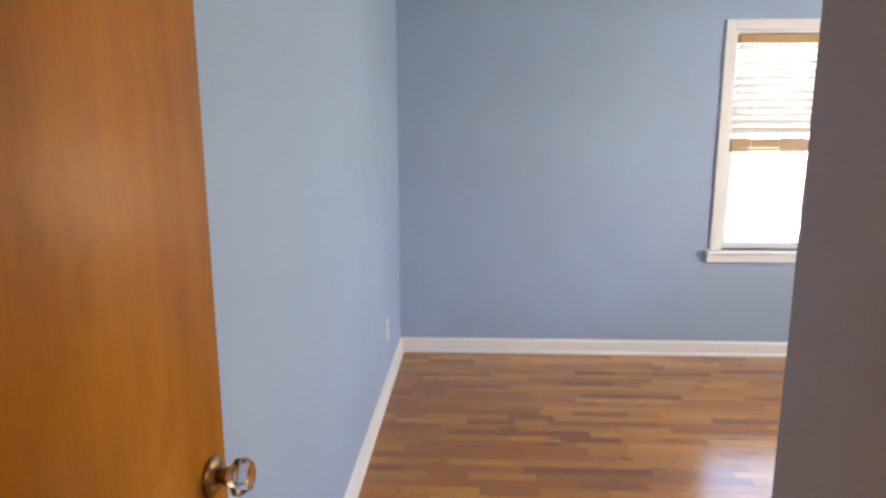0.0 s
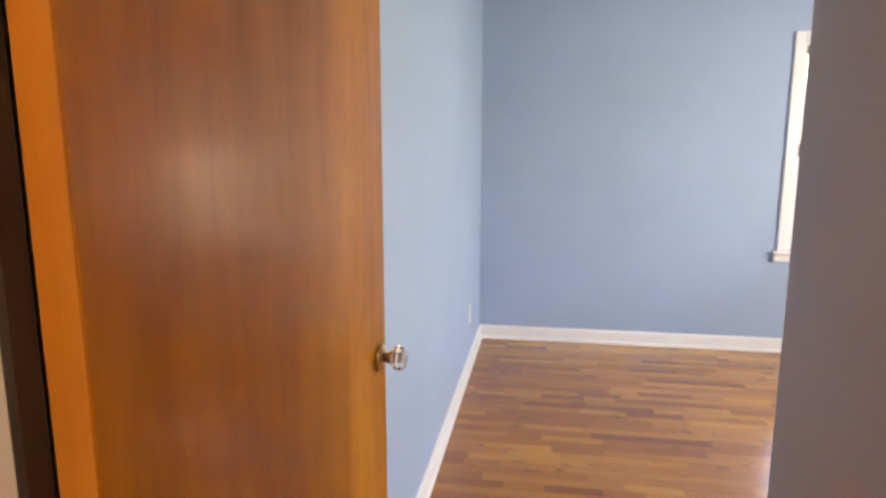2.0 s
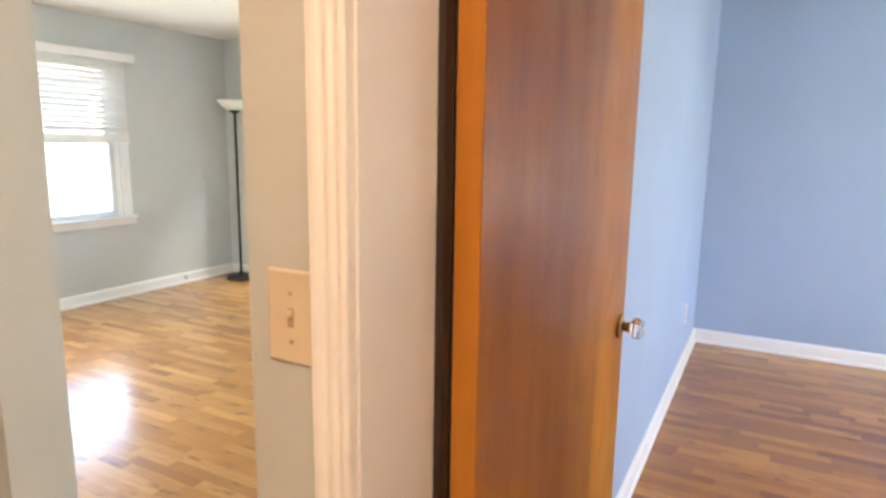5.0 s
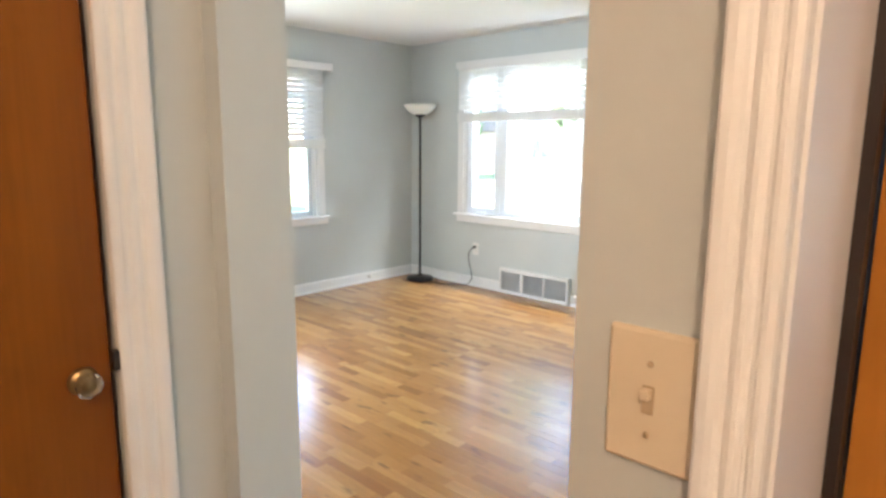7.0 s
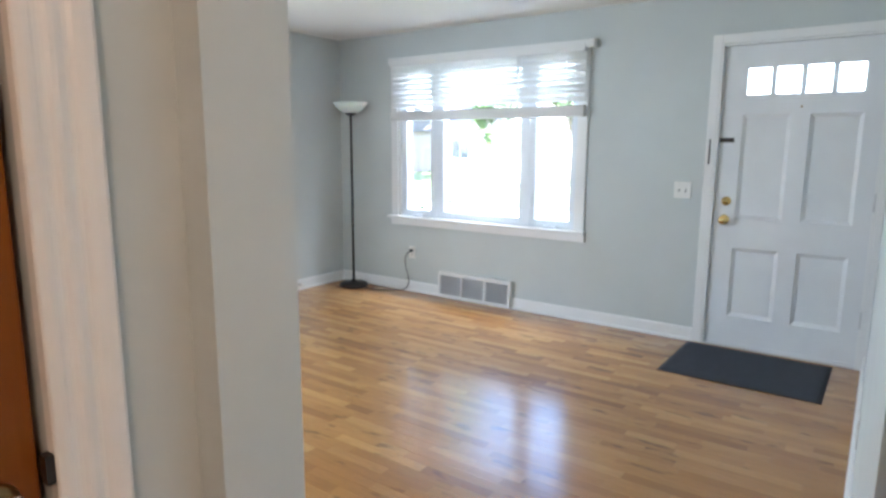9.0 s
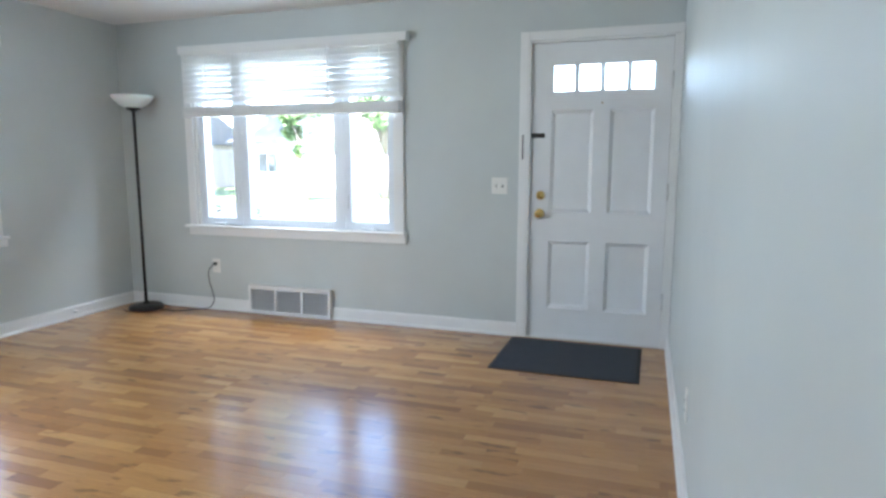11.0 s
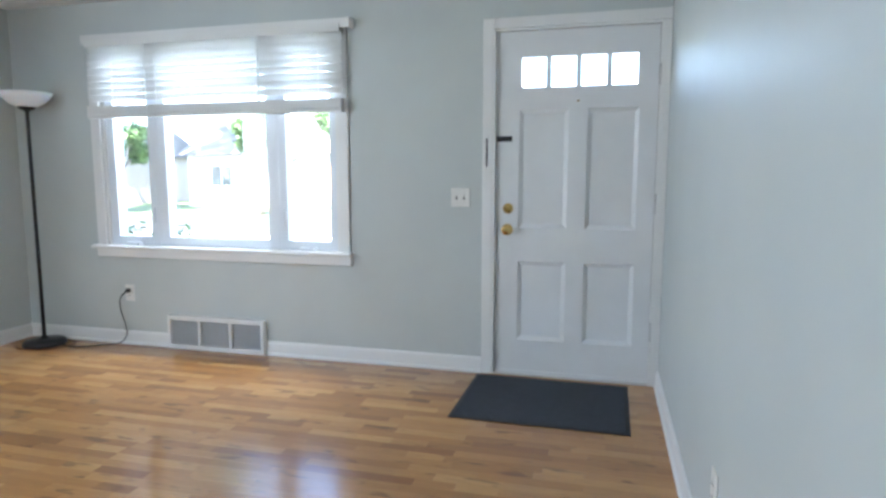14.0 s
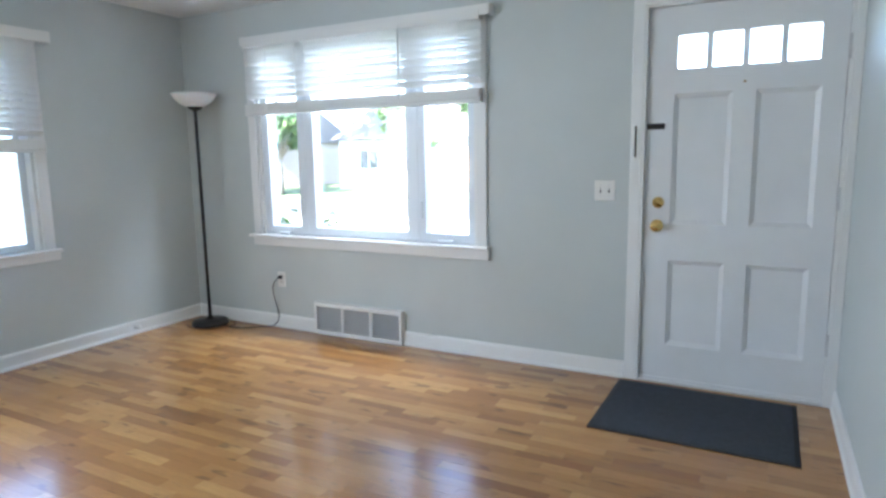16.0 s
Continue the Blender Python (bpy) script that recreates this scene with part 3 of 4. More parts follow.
def blind(name, label, width, top, bottom, m, tail=0.0, rail_mat=None, gap=0.045, tilt=47):
    """A raised slatted blind built along x, its back to y = 0 and hanging towards -y, then set by m."""
    rail_mat = rail_mat or SLAT
    b = thing(name, (0, 0, 0), label, "window blind")
    part("headrail", boxed(0.01, width - 0.01, -0.055, -0.004, top - 0.05, top, 0.002), rail_mat, b)
    n = int((top - 0.06 - bottom - 0.06) / gap)
    bm = bmesh.new()
    prism(bm, [(-0.025, -0.0012), (0, 0.0016), (0.025, -0.0012), (0.025, 0.0008), (0, 0.0036), (-0.025, 0.0008)], 0.006, width - 0.006, "x")
    slat = meshed("slat", bm, SLAT)
    for i in range(n):
        s = new("slat", slat)
        s.parent = b
        s.location = (random.uniform(-0.002, 0.002), -0.032, top - 0.075 - gap * i)
        s.rotation_euler = (radians(-tilt + random.uniform(-0.4, 0.4)), radians(random.uniform(-0.08, 0.08)), 0)
    stack = bmesh.new()
    for i in range(12):
        box(stack, 0.006, width - 0.006, -0.058 + random.uniform(-0.002, 0.002), -0.006, bottom + 0.024 + i * 0.0048, bottom + 0.0284 + i * 0.0048)
    tagged(part("slat_stack", stack, rail_mat, b, "slats stacked on the bottom rail"), kind="stuff")
    part("bottom_rail", boxed(0.004, width - 0.004, -0.06, -0.004, bottom, bottom + 0.022, 0.004), rail_mat, b)
    for f in ((0.12, 0.3, 0.7, 0.92) if width > 1.2 else (0.16, 0.84)):
        for y in (-0.0605, -0.002):
            part("ladder_cord", boxed(width * f - 0.0015, width * f + 0.0015, y - 0.001, y + 0.001, bottom + 0.02, top - 0.04), SLAT, b)
    if tail:
        part("lift_cord", tube([(width * 0.26, -0.066, top - 0.04), (width * 0.262, -0.066, bottom), (width * 0.263, -0.066, bottom - tail)], 0.0022), SLAT, b)
        part("wand", tube([(width * 0.705, -0.067, top - 0.03), (width * 0.706, -0.067, bottom + 0.05)], 0.004), SLAT, b)
    b.matrix_basis = m
    return b


def valance(name, label, x0, x1, z0, z1, depth, m):
    v = thing(name, (0, 0, 0), label, "valance")
    part("board", boxed(x0, x1, -depth, -depth + 0.016, z0, z1, 0.004), WHITE, v)
    part("return_board", boxed(x0, x0 + 0.016, -depth + 0.0165, 0, z0, z1, 0.002), WHITE, v)
    part("return_board", boxed(x1 - 0.016, x1, -depth + 0.0165, 0, z0, z1, 0.002), WHITE, v)
    part("top_board", boxed(x0 + 0.017, x1 - 0.017, -depth + 0.0165, 0, z1 - 0.014, z1 - 0.002), WHITE, v)
    v.matrix_basis = m
    return v


blind("window_blind", "white slatted blind half raised over the picture window", 1.90, 2.125, 1.60, pose(-2.84, -0.022, 0), 0.14)
valance("blind_valance", "white painted board valance above the picture window", -2.865, -0.885, 2.098, 2.158, 0.07, pose(0, -0.0, 0))


def double_hung(name, label, width, z0, z1, m, wide=0.07):
    """A double-hung window in a wall along x, its left opening edge at x = 0, the room towards -y."""
    w = thing(name, (0, 0, 0), label, "window", kind="structure")
    part("casing", boxed(-wide, -0.001, -0.018, 0, z0, z1 + wide, 0.004), WHITE, w)
    part("casing", boxed(width + 0.001, width + wide, -0.018, 0, z0, z1 + wide, 0.004), WHITE, w)
    part("head_casing", boxed(-0.001, width + 0.001, -0.018, 0, z1 + 0.001, z1 + wide, 0.004), WHITE, w)
    part("window_sill", boxed(-wide - 0.025, width + wide + 0.025, -0.055, 0.09, z0 - 0.022, z0, 0.006), WHITE, w)
    part("apron", boxed(-wide - 0.02, width + wide + 0.02, -0.03, 0, z0 - 0.075, z0 - 0.023, 0.004), WHITE, w)
    bm = bmesh.new()
    box(bm, 0, 0.018, 0, OUT, z0, z1)
    box(bm, width - 0.018, width, 0, OUT, z0, z1)
    box(bm, 0.018, width - 0.018, 0, OUT, z1 - 0.018, z1)
    part("reveal", bm, WHITE, w)
    mid = z0 + (z1 - z0) * 0.5
    for a, b, y in ((z0 + 0.002, mid + 0.018, 0.06), (mid - 0.018, z1 - 0.02, 0.095)):
        bm = bmesh.new()
        box(bm, 0.019, 0.06, y, y + 0.033, a, b)
        box(bm, width - 0.06, width - 0.019, y, y + 0.033, a, b)
        box(bm, 0.06, width - 0.06, y, y + 0.033, a, a + 0.042)
        box(bm, 0.06, width - 0.06, y, y + 0.033, b - 0.036, b)
        part("sash", bm, VINYL, w)
        pane(0.06, width - 0.06, y + 0.014, y + 0.019, a + 0.042, b - 0.036, w)
    part("sash_lock", boxed(width / 2 - 0.03, width / 2 + 0.03, 0.048, 0.06, mid - 0.008, mid + 0.014, 0.003), OLDBRASS, w)
    w.matrix_basis = m
    return w


side_m = pose(WEST, LW["y0"], 0, 0, 0, 90)
lw_w = LW["y1"] - LW["y0"]
double_hung("window_side", "white double-hung window in the grey side wall", lw_w, LW["z0"], LW["z1"], side_m, 0.075)
blind("window_blind", "white slatted blind half raised over the side window", lw_w + 0.1, 2.08, 1.345, pose(WEST + 0.022, LW["y0"] - 0.05, 0, 0, 0, 90))
valance("blind_valance", "white painted board valance above the side window", -0.13, lw_w + 0.13, 2.025, 2.095, 0.10, side_m)
# Unseen window, added here only to give the living room more light.
double_hung("added_window_rear", "white double-hung window in the grey side wall", 1.05, LW["z0"], LW["z1"], pose(WEST, -3.8, 0, 0, 0, 90), 0.075)
double_hung("window_bedroom_side", "white double-hung window in the blue side wall", EW["y1"] - EW["y0"], EW["z0"], EW["z1"], pose(BLUE_E, EW["y1"], 0, 0, 0, -90), 0.085)
bed_m = pose(BW["x0"], 0, 0)
double_hung("window_bedroom", "white double-hung window in the blue wall", BW["x1"] - BW["x0"], BW["z0"], BW["z1"], bed_m, 0.06)
blind("window_blind", "natural wood-railed slatted blind half raised in the bedroom window", BW["x1"] - BW["x0"] - 0.05, 2.035, 1.335, pose(BW["x0"] + 0.025, 0.056, 0), rail_mat=TANW)


# ---- wall fittings ----
def vent():
    x0, x1, z1 = VENT[0], VENT[1], 0.24
    v = thing("floor_register", ((x0 + x1) / 2, -0.03, 0), "white baseboard heating register with three grey grilles", "vent")
    d = 0.045
    bm = bmesh.new()
    box(bm, x0, x1, -d, 0, 0.003, 0.035, 0.003)
    box(bm, x0, x1, -d, 0, z1 - 0.03, z1, 0.003)
    third = (x1 - x0 - 0.02) / 3
    for i in range(4):
        a = x0 + i * third
        box(bm, a, a + 0.02, -d, 0, 0.035, z1 - 0.03)
    part("frame", bm, WHITE, v)
    part("backing", boxed(x0 + 0.005, x1 - 0.005, -0.008, 0, 0.03, z1 - 0.025), GRILLE, v)
    for i in range(3):
        a, b = x0 + i * third + 0.02, x0 + (i + 1) * third
        g = bmesh.new()
        for k in range(14):
            z = 0.042 + k * 0.0122
            prism(g, [(-d + 0.008, z), (-d + 0.007, z + 0.002), (-0.014, z + 0.009), (-0.013, z + 0.007)], a, b, "x")
        part("grille", g, GRILLE, v, "grey louvred grille")
    part("damper_lever", boxed(x1 + 0.001, x1 + 0.012, -0.03, -0.012, 0.09, 0.13, 0.002), WHITE, v)
    return v


vent()


def plate(name, label, category, m, w, h, mat, toggles=0, outlet=False):
    """A cover plate on a wall along x, centred on the origin of m, facing -y."""
    o = thing(name, (0, 0, 0), label, category)
    part("cover", boxed(-w / 2, w / 2, -0.007, 0, -h / 2, h / 2, 0.003), mat, o)
    k = h / 0.116
    for i in range(toggles):
        x = (i - (toggles - 1) / 2) * 0.046
        part("slot", boxed(x - 0.005 * k, x + 0.005 * k, -0.0078, -0.0071, -0.012 * k, 0.012 * k), SLOT if mat is PLATE else OLDIVORY, o)
        part("toggle", boxed(x - 0.0036 * k, x + 0.0036 * k, -0.007 - 0.009 * k, -0.0079, 0.002 * k, 0.0105 * k, 0.0008), mat, o)
        for z in (-0.03 * k, 0.03 * k):
            part("screw", turned([(0, 0), (0.003 * k, 0), (0.0026 * k, 0.0008), (0, 0.0008)], (x, -0.007, z), (0, -1, 0), 10), STEEL if mat is PLATE else OLDIVORY, o)
    if outlet:
        for z in (-0.02, 0.02):
            part("socket", boxed(-0.016, 0.016, -0.0085, -0.0071, z - 0.014, z + 0.014, 0.0006), mat, o)
            part("slot", boxed(-0.008, -0.005, -0.0092, -0.0086, z - 0.004, z + 0.006), SLOT, o)
            part("slot", boxed(0.005, 0.008, -0.0092, -0.0086, z - 0.004, z + 0.006), SLOT, o)
    o.matrix_basis = m
    return o


plate("light_switch", "white double toggle switch beside the front door", "light switch", pose(-0.21, 0, 1.078), 0.116, 0.116, PLATE, 2)
plate("light_switch", "ivory single toggle switch on the hall wall", "light switch", pose(1.043, HALL_N, 1.209), 0.064, 0.1, IVORY, 1)
plate("wall_outlet", "white outlet with a black plug in it", "outlet", pose(-2.64, 0, 0.375), 0.075, 0.118, PLATE, 0, True)
plate("wall_outlet", "white outlet low on the blue wall", "outlet", pose(BLUE_W, -0.66, 0.36, 0, 0, 90), 0.072, 0.118, PLATE, 0, True)
plate("wall_outlet", "white outlet low on the partition wall", "outlet", pose(EAST, -1.86, 0.33, 0, 0, -90), 0.072, 0.118, PLATE, 0, True)


# ---- floor lamp ----
def floor_lamp(x, y):
    l = thing("floor_lamp", (x, y, 0), "black torchiere floor lamp with a white glass bowl", "lamp")
    t = Matrix.Translation((x, y, 0))
    part("base", lathe([(0, 0.002), (0.135, 0.002), (0.14, 0.010), (0.138, 0.028), (0.125, 0.042), (0.06, 0.05), (0.022, 0.056), (0.016, 0.075), (0, 0.076)], 36, t), BLACK, l)
    part("pole", lathe([(0, 0.074), (0.0125, 0.074), (0.0125, 0.6), (0.0145, 0.603), (0.0145, 0.612), (0.0125, 0.615), (0.0125, 1.12), (0.0145, 1.123), (0.0145, 1.132), (0.0125, 1.135), (0.0125, 1.64), (0.016, 1.65), (0, 1.66)], 14, t), BLACK, l)
    part("socket_cup", lathe([(0, 1.645), (0.02, 1.648), (0.05, 1.665), (0.056, 1.676), (0, 1.677)], 24, t), BLACK, l)
    part("shade", lathe([(0, 1.672), (0.06, 1.676), (0.105, 1.70), (0.14, 1.735), (0.163, 1.772), (0.159, 1.773), (0.136, 1.739), (0.10, 1.706), (0.055, 1.684), (0, 1.681)], 40, t), FROST, l, "white frosted glass bowl")
    return l


LX, LY = -3.23, -0.19
floor_lamp(LX, LY)
cord = thing("lamp_cord", (LX, LY, 0), "dark lamp cord running along the floor to the outlet", "cable")
ring = [(LX + (0.2 + 0.02 * math.sin(3 * a)) * math.cos(a), LY + (0.17 + 0.02 * math.cos(2 * a)) * math.sin(a), 0.006) for a in [i * 0.42 - 2.6 for i in range(13)]]
part("coil", tube(ring, 0.0045), BROWNCORD, cord, "brown loop of cord on the floor")
part("lead", tube([(LX + 0.13, LY + 0.02, 0.006), (LX + 0.28, LY - 0.03, 0.006), (LX + 0.42, LY + 0.09, 0.006), (-2.80, -0.09, 0.006), (-2.70, -0.05, 0.01), (-2.655, -0.032, 0.07), (-2.66, -0.04, 0.15), (-2.69, -0.045, 0.24), (-2.69, -0.055, 0.33), (-2.66, -0.05, 0.375), (-2.64, -0.032, 0.393)], 0.0042), RUBBER, cord, "black cord")
part("plug", boxed(-2.655, -2.625, -0.034, -0.0095, 0.381, 0.407, 0.004), RUBBER, cord, "black plug")


# ---- door mat ----
def door_mat():
    d = thing("door_mat", (0.345, -0.4, 0), "charcoal ribbed carpet door mat with a rubber edge", "mat")
    x0, x1, y0, y1 = -0.095, 0.79, -0.755, -0.055
    part("edging", boxed(x0, x1, y0, y1, 0.001, 0.006, 0.002), RUBBER, d)
    bm = bmesh.new()
    n = 62
    for i in range(n):
        y = y0 + 0.022 + (y1 - y0 - 0.044) * i / n
        w = (y1 - y0 - 0.044) / n
        prism(bm, [(y, 0.005), (y + w * 0.15, 0.0095), (y + w * 0.7, 0.0095), (y + w * 0.85, 0.005)], x0 + 0.022, x1 - 0.022, "x")
    tagged(part("pile", bm, MATM, d), kind="stuff")
    d.rotation_euler = (0, 0, radians(-0.6))
    return d


door_mat()


ds = thing("door_stop", (WEST + 0.03, -0.62, 0.06), "small white stop screwed to the baseboard", "door stop")
part("bumper", turned([(0, 0), (0.016, 0), (0.018, 0.006), (0.01, 0.014), (0.009, 0.03), (0.014, 0.034), (0.013, 0.046), (0, 0.048)], (WEST + 0.0135, -0.62, 0.058), (1, 0, 0), 14), PLATE, ds)

# ---- hall ceiling lamp ----
hl = thing("ceiling_lamp", (1.75, -5.3, TOP), "white ceiling lamp holder with a warm bulb", "lamp")
ht = Matrix.Translation((1.75, -5.3, 0))
part("canopy", lathe([(0, TOP - 0.03), (0.09, TOP - 0.03), (0.1, TOP - 0.02), (0.1, TOP), (0, TOP)], 28, ht), WHITE, hl)
part("socket", lathe([(0, TOP - 0.1), (0.018, TOP - 0.1), (0.02, TOP - 0.031), (0, TOP - 0.031)], 14, ht), PLATE, hl)

# ---- outdoors ----
GZ = -0.55
gb = bmesh.new()
bmesh.ops.create_grid(gb, x_segments=8, y_segments=8, size=900)
bmesh.ops.translate(gb, vec=(0, 0, GZ), verts=gb.verts)
solid("ground", gb, GRASS, "sunlit green lawn", "ground")
solid("pavement", boxed(-60, 60, 9.0, 10.4, GZ - 0.1, GZ + 0.03), CONC, "pale concrete pavement", "pavement")
solid("road", boxed(-300, 300, 11.6, 18.5, GZ - 0.1, GZ + 0.012), ASPH, "sunlit asphalt street", "road")
solid("kerb", boxed(-300, 300, 11.4, 11.6, GZ - 0.1, GZ + 0.09, 0.02), CONC, "concrete kerb", "kerb")
solid("front_walk", boxed(-0.1, 1.1, 1.5, 9.0, GZ - 0.1, GZ + 0.035), CONC, "concrete front walk", "path")
solid("front_step", boxed(-0.35, 1.3, OUT, 1.5, GZ - 0.1, -0.06, 0.01), CONC, "concrete front step outside the door", "step")
solid("driveway", boxed(2.6, 6.2, OUT, 11.4, GZ - 0.1, GZ + 0.03), CONC, "pale concrete driveway", "driveway")
fb = bmesh.new()
for z0, z1 in ((GZ - 0.1, -0.12),):
    box(fb, WEST - OUT, BLUE_E + OUT, HALL_S - 0.12, OUT, z0, z1)
solid("foundation", fb, CONC, "concrete house foundation", "foundation")


def house(x, y, w, d, h, mat, label, gable_to_front):
    o = thing("house", (x, y, GZ), label, "house", "houses across the street")
    z = GZ
    part("wall", boxed(x - w / 2, x + w / 2, y, y + d, z, z + h), mat, o)
    bm = bmesh.new()
    if gable_to_front:
        prism(bm, [(x - w / 2 - 0.4, z + h), (x + w / 2 + 0.4, z + h), (x, z + h + w * 0.3)], y - 0.4, y + d + 0.4, "y")
    else:
        prism(bm, [(y - 0.5, z + h), (y + d + 0.5, z + h), (y + d / 2, z + h + d * 0.27)], x - w / 2 - 0.4, x + w / 2 + 0.4, "x")
    part("roof", bm, ROOF, o)
    for k in (-0.33, -0.05, 0.33):
        cx = x + k * w
        win = part("window", boxed(cx - 0.7, cx + 0.7, y - 0.06, y, z + 1.1, z + 2.35), WHITE, o)
        part("glass", boxed(cx - 0.62, cx - 0.03, y - 0.065, y - 0.0605, z + 1.18, z + 2.27), FARGLASS, win)
        part("glass", boxed(cx + 0.03, cx + 0.62, y - 0.065, y - 0.0605, z + 1.18, z + 2.27), FARGLASS, win)
    part("door", boxed(x + 0.12 * w, x + 0.12 * w + 0.95, y - 0.05, y, z + 0.3, z + 2.35), TANW, o)
    part("step", boxed(x + 0.12 * w - 0.3, x + 0.12 * w + 1.25, y - 1.1, y, z, z + 0.28), CONC, o)
    return o


house(-16, 27, 13, 8, 2.9, SIDING, "pale sided single-storey house with a low roof", False)
house(3.5, 28, 11, 8, 2.9, SIDING, "pale gabled single-storey house", True)
house(-34, 27, 13, 8, 2.9, BRICKM, "tan brick single-storey house under a low roof", False)
house(21, 27, 12, 8, 2.9, BRICKM, "tan brick single-storey house with a low roof", False)
# neighbour beyond the side window
o = thing("neighbour_house", (-11, -3, GZ), "pale sided house next door", "house")
part("wall", boxed(-16, -10.5, -9, 3, GZ, GZ + 3), SIDING, o)
nb = bmesh.new()
prism(nb, [(-16.5, GZ + 3), (-10, GZ + 3), (-13.2, GZ + 4.9)], -9.5, 3.5, "y")
part("roof", nb, ROOF, o)


def leaves(bm, centre, size, count, rng, leaf):
    """Small tilted leaf clumps scattered through an uneven cloud."""
    for _ in range(count):
        v = Vector((rng.gauss(0, 1), rng.gauss(0, 1), rng.gauss(0, 1))).normalized() * rng.random() ** 0.4
        c = Vector(centre) + Vector((v.x * size[0], v.y * size[1], v.z * size[2])) * (0.8 + 0.35 * noise.noise(v * 2.3 + Vector(centre)))
        a, b = Vector((rng.gauss(0, 1), rng.gauss(0, 1), rng.gauss(0, 1))).normalized(), Vector((rng.gauss(0, 1), rng.gauss(0, 1), rng.gauss(0, 0.6))).normalized()
        a, b = a * leaf * rng.uniform(0.6, 1.2), b * leaf * rng.uniform(0.4, 0.8)
        bm.faces.new([bm.verts.new(c + s) for s in (-a, -b * 0.7, a, b * 0.7)])


def tree(x, y, height, spread, seed, label, count=420, leaf=0.2):
    rng = random.Random(seed)
    t = thing("tree", (x, y, GZ), label, "tree", "street trees")
    bm = bmesh.new()

    def limb(p, q, r0, r1):
        way = (q - p).to_track_quat("Z", "Y").to_matrix().to_4x4()
        k = lathe([(r0, 0), (r0 * 0.6 + r1 * 0.4, (q - p).length * 0.5), (r1, (q - p).length)], 9, Matrix.Translation(p) @ way)
        me = bpy.data.meshes.new("limb")
        k.to_mesh(me)
        k.free()
        bm.from_mesh(me)
        bpy.data.meshes.remove(me)
    base, fork = Vector((x, y, GZ)), Vector((x + 0.1, y, GZ + height * 0.35))
    limb(base, fork, height * 0.035, height * 0.024)
    crown = bmesh.new()
    for i in range(9):
        a = i * 2.4 + rng.random()
        q = fork + Vector((math.cos(a) * spread * rng.uniform(0.35, 0.8), math.sin(a) * spread * rng.uniform(0.35, 0.8), height * rng.uniform(0.12, 0.5)))
        limb(fork, q, height * 0.016, height * 0.004)
        leaves(crown, q, (spread * 0.42, spread * 0.42, spread * 0.36), count, rng, leaf)
    part("trunk", bm, BARK, t)
    part("crown", crown, LEAF, t)
    return t


tree(-14.0, 20.6, 4.7, 1.4, 4, "small leafy green tree across the road")
tree(-11.4, 23.5, 6.2, 1.6, 8, "leafy green tree beside a pale house")
tree(-21.5, 20.6, 5.2, 1.5, 15, "small leafy green tree near the street")
tree(-22.4, 21.0, 19.0, 8.8, 23, "tall spreading shade tree across the street", 1000, 0.3)


def shrub(x, y, r, h, seed):
    rng = random.Random(seed)
    s = thing("shrub", (x, y, GZ), "leafy green shrub under the front window", "shrub", "shrubs by the house")
    bm = bmesh.new()
    for i in range(5):
        a = i * 1.3
        k = lathe([(0.012, 0), (0.006, h * 0.7)], 6, Matrix.Translation((x, y, GZ)) @ pose(0, 0, 0, 14 * math.sin(a), 14 * math.cos(a), 0))
        me = bpy.data.meshes.new("twig")
        k.to_mesh(me)
        k.free()
        bm.from_mesh(me)
        bpy.data.meshes.remove(me)
    part("stem", bm, BARK, s)
    cr = bmesh.new()
    leaves(cr, (x, y, GZ + h * 0.6), (r, r, h * 0.42), 700, rng, 0.05)
    part("foliage", cr, SHRUB, s)


shrub(-3.75, 1.3, 0.32, 1.39, 3)
shrub(-3.12, 1.25, 0.3, 1.36, 5)

# ---- strip floors ----
STRIP = 0.057
LENGTHS = [0.17, 0.24, 0.29, 0.34, 0.42, 0.56]
strip_meshes = {}


def strip_mesh(length, width, wood):
    key = (round(length, 3), round(width, 3), wood.name)
    if key not in strip_meshes:
        bm = bmesh.new()
        g = 0.0003
        prism(bm, [(g, -0.018), (width - g, -0.018), (width - g, 0), (g, 0)], g, length - g, "x")
        strip_meshes[key] = meshed("plank", bm, wood)
    return strip_meshes[key]


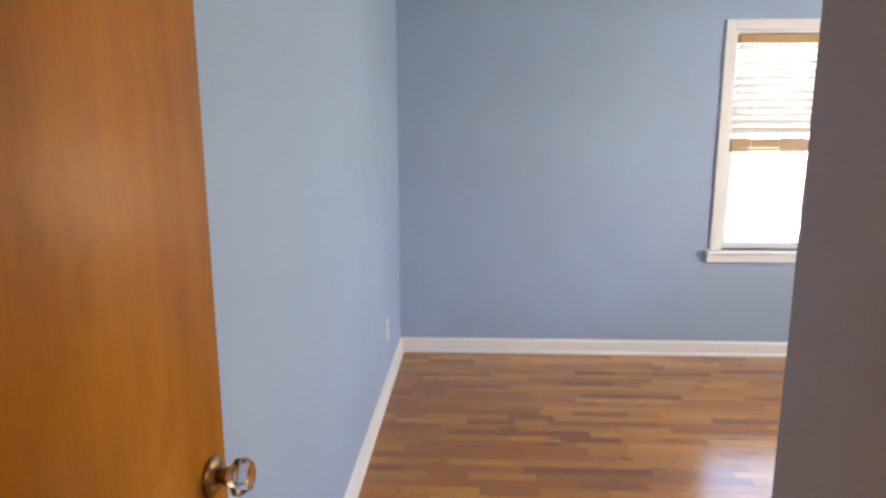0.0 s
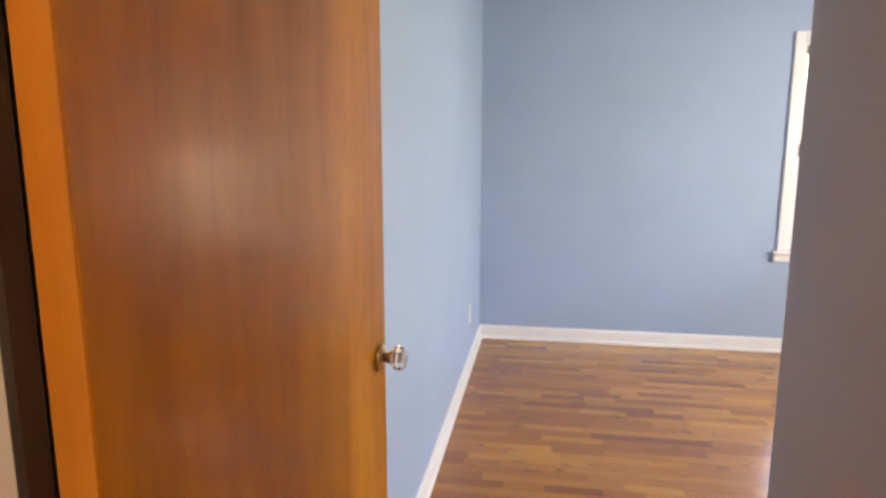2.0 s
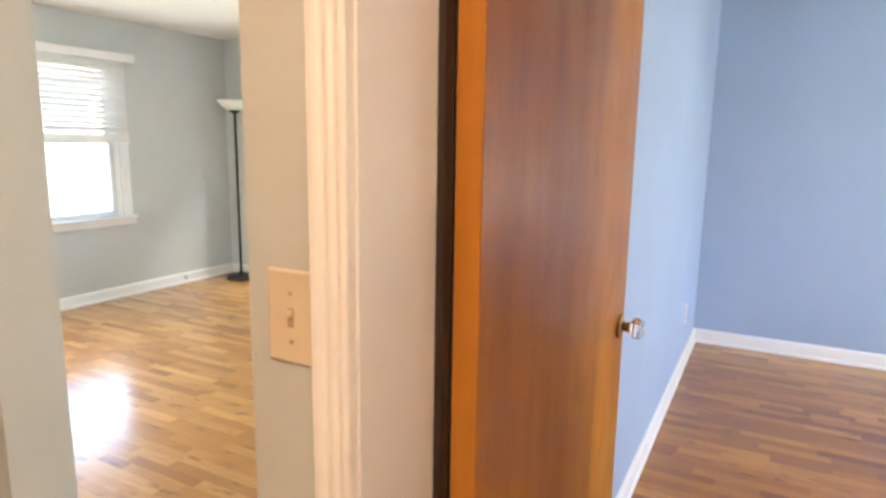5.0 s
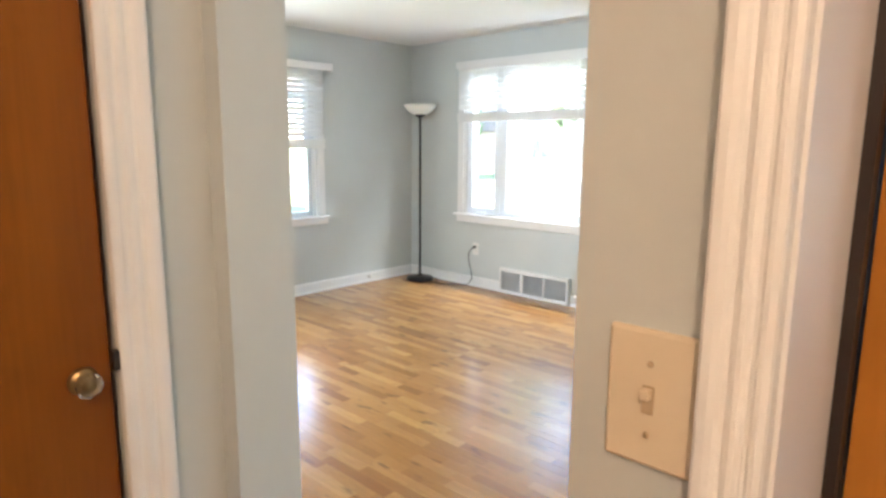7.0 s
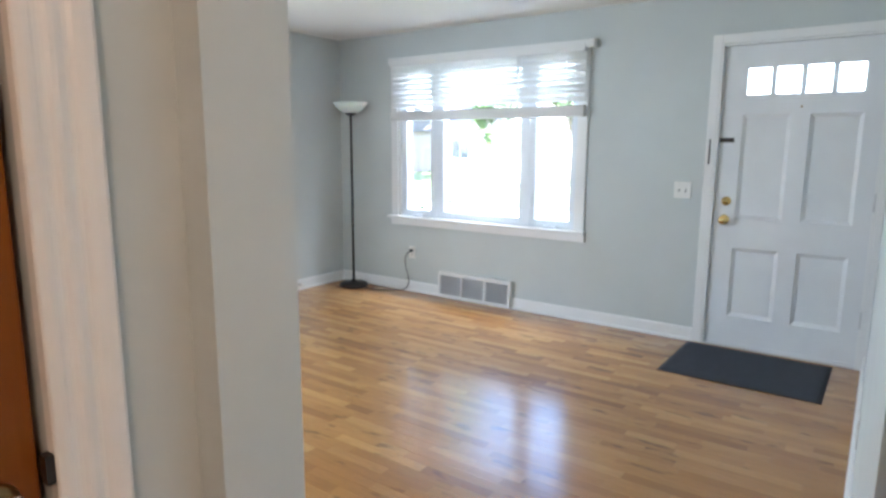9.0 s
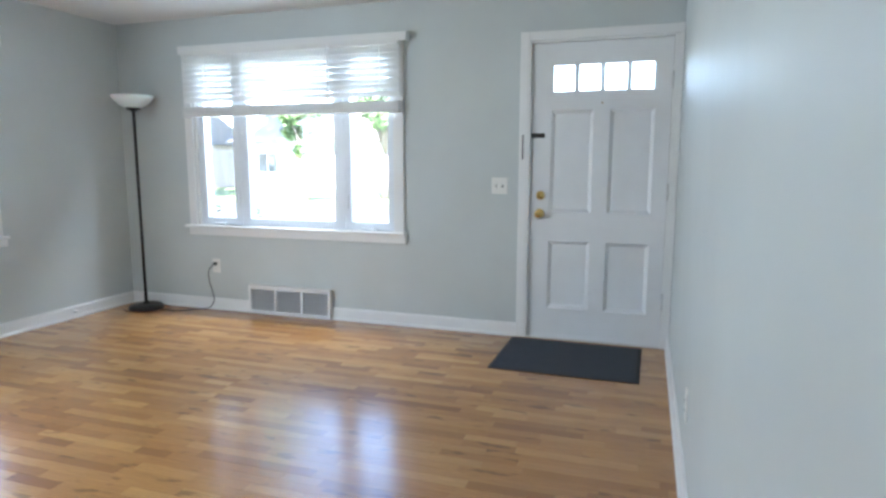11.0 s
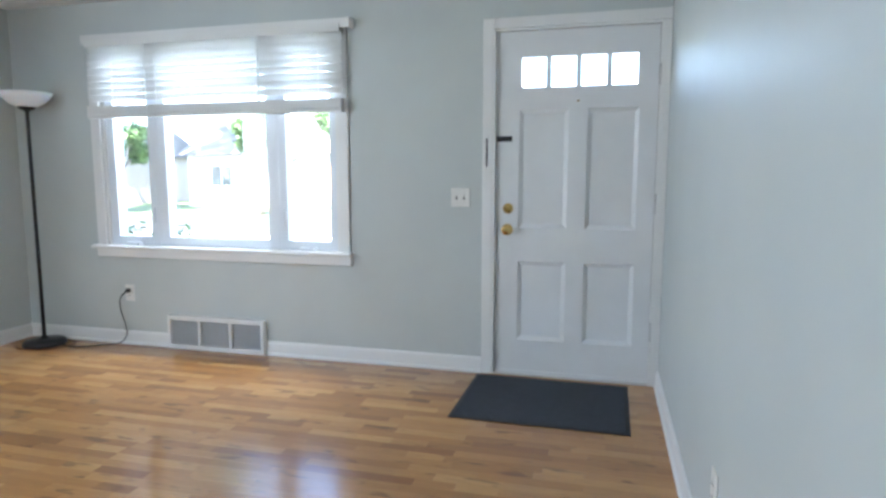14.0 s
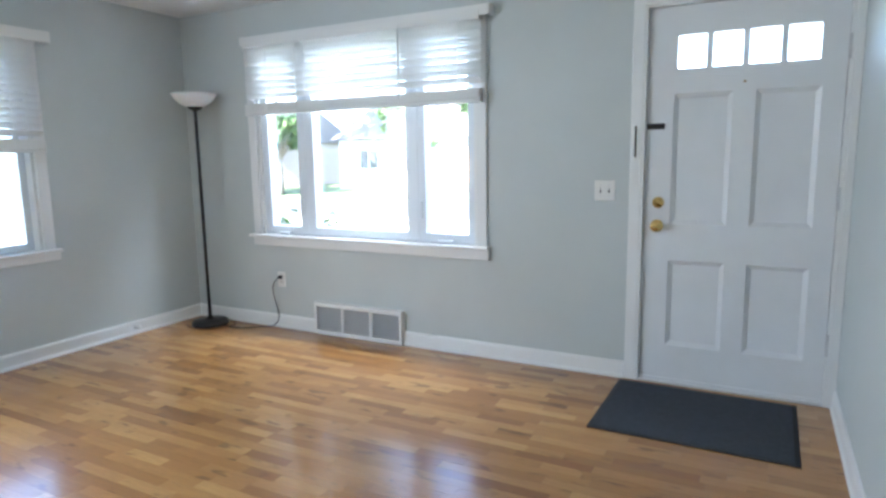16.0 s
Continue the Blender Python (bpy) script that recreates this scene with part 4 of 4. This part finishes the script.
def strips(name, label, x0, x1, y0, y1, near, wood):
    """Strip flooring along x; strips inside the stretch near are pieces of their own."""
    rng = random.Random(11)
    fl = thing(name, ((x0 + x1) / 2, (y0 + y1) / 2, 0), label, "floor", kind="structure")
    part("subfloor", boxed(x0, x1, y0, y1, -0.12, -0.0182), SUB, fl)
    verts, faces = [], []
    y, single = y0, 0
    while y < y1 - 0.001:
        w = min(STRIP, y1 - y)
        x = x0 - rng.uniform(0, 0.3)
        while x < x1:
            length = rng.choice(LENGTHS)
            a, b = max(x, x0), min(x + length, x1)
            x += length
            if b - a < 0.02:
                continue
            whole = abs((b - a) - length) < 1e-6 and abs(w - STRIP) < 1e-6
            if whole and single < 300 and near[0] < a and b < near[1] and near[2] < y < near[3]:
                ob = new("plank", strip_mesh(length, STRIP, wood))
                ob.parent = fl
                ob.location = (a - fl.location.x, y - fl.location.y, rng.uniform(-0.0002, 0.0002))
                single += 1
            else:
                g, i = 0.0003, len(verts)
                for zz in (-0.018, 0.0):
                    verts += [(a + g, y + g, zz), (b - g, y + g, zz), (b - g, y + w - g, zz), (a + g, y + w - g, zz)]
                faces += [(i + 4, i + 5, i + 6, i + 7), (i, i + 1, i + 5, i + 4), (i + 1, i + 2, i + 6, i + 5), (i + 2, i + 3, i + 7, i + 6), (i + 3, i, i + 4, i + 7)]
        y += w
    me = bpy.data.meshes.new("strip_boards")
    me.from_pydata(verts, [], faces)
    me.transform(Matrix.Translation(-fl.location))
    me.materials.append(wood)
    rest = new("strip_boards", me)
    rest.parent = fl
    tagged(rest, kind="stuff")
    return fl


strips("floor_living", "varnished honey oak strip floor of the living room", WEST, EAST, HALL_N, 0.0, (-2.4, 0.9, -2.9, -0.9), OAK)
strips("floor_bedroom", "varnished honey oak strip floor of the bedroom", 1.01, BLUE_E, BLUE_S, 0.0, (1.1, 3.2, -2.6, -0.1), OAK_RED)
strips("floor_hall", "varnished honey oak strip floor of the hall", HALL_W - 0.13, HALL_E, HALL_S, HALL_N, (9, 9, 9, 9), OAK)
solid("floor_doorway", boxed(EAST + 0.0, HALL_E, HALL_N, BLUE_S, -0.1, -0.001), SUB, "dark wooden doorway threshold", "threshold")
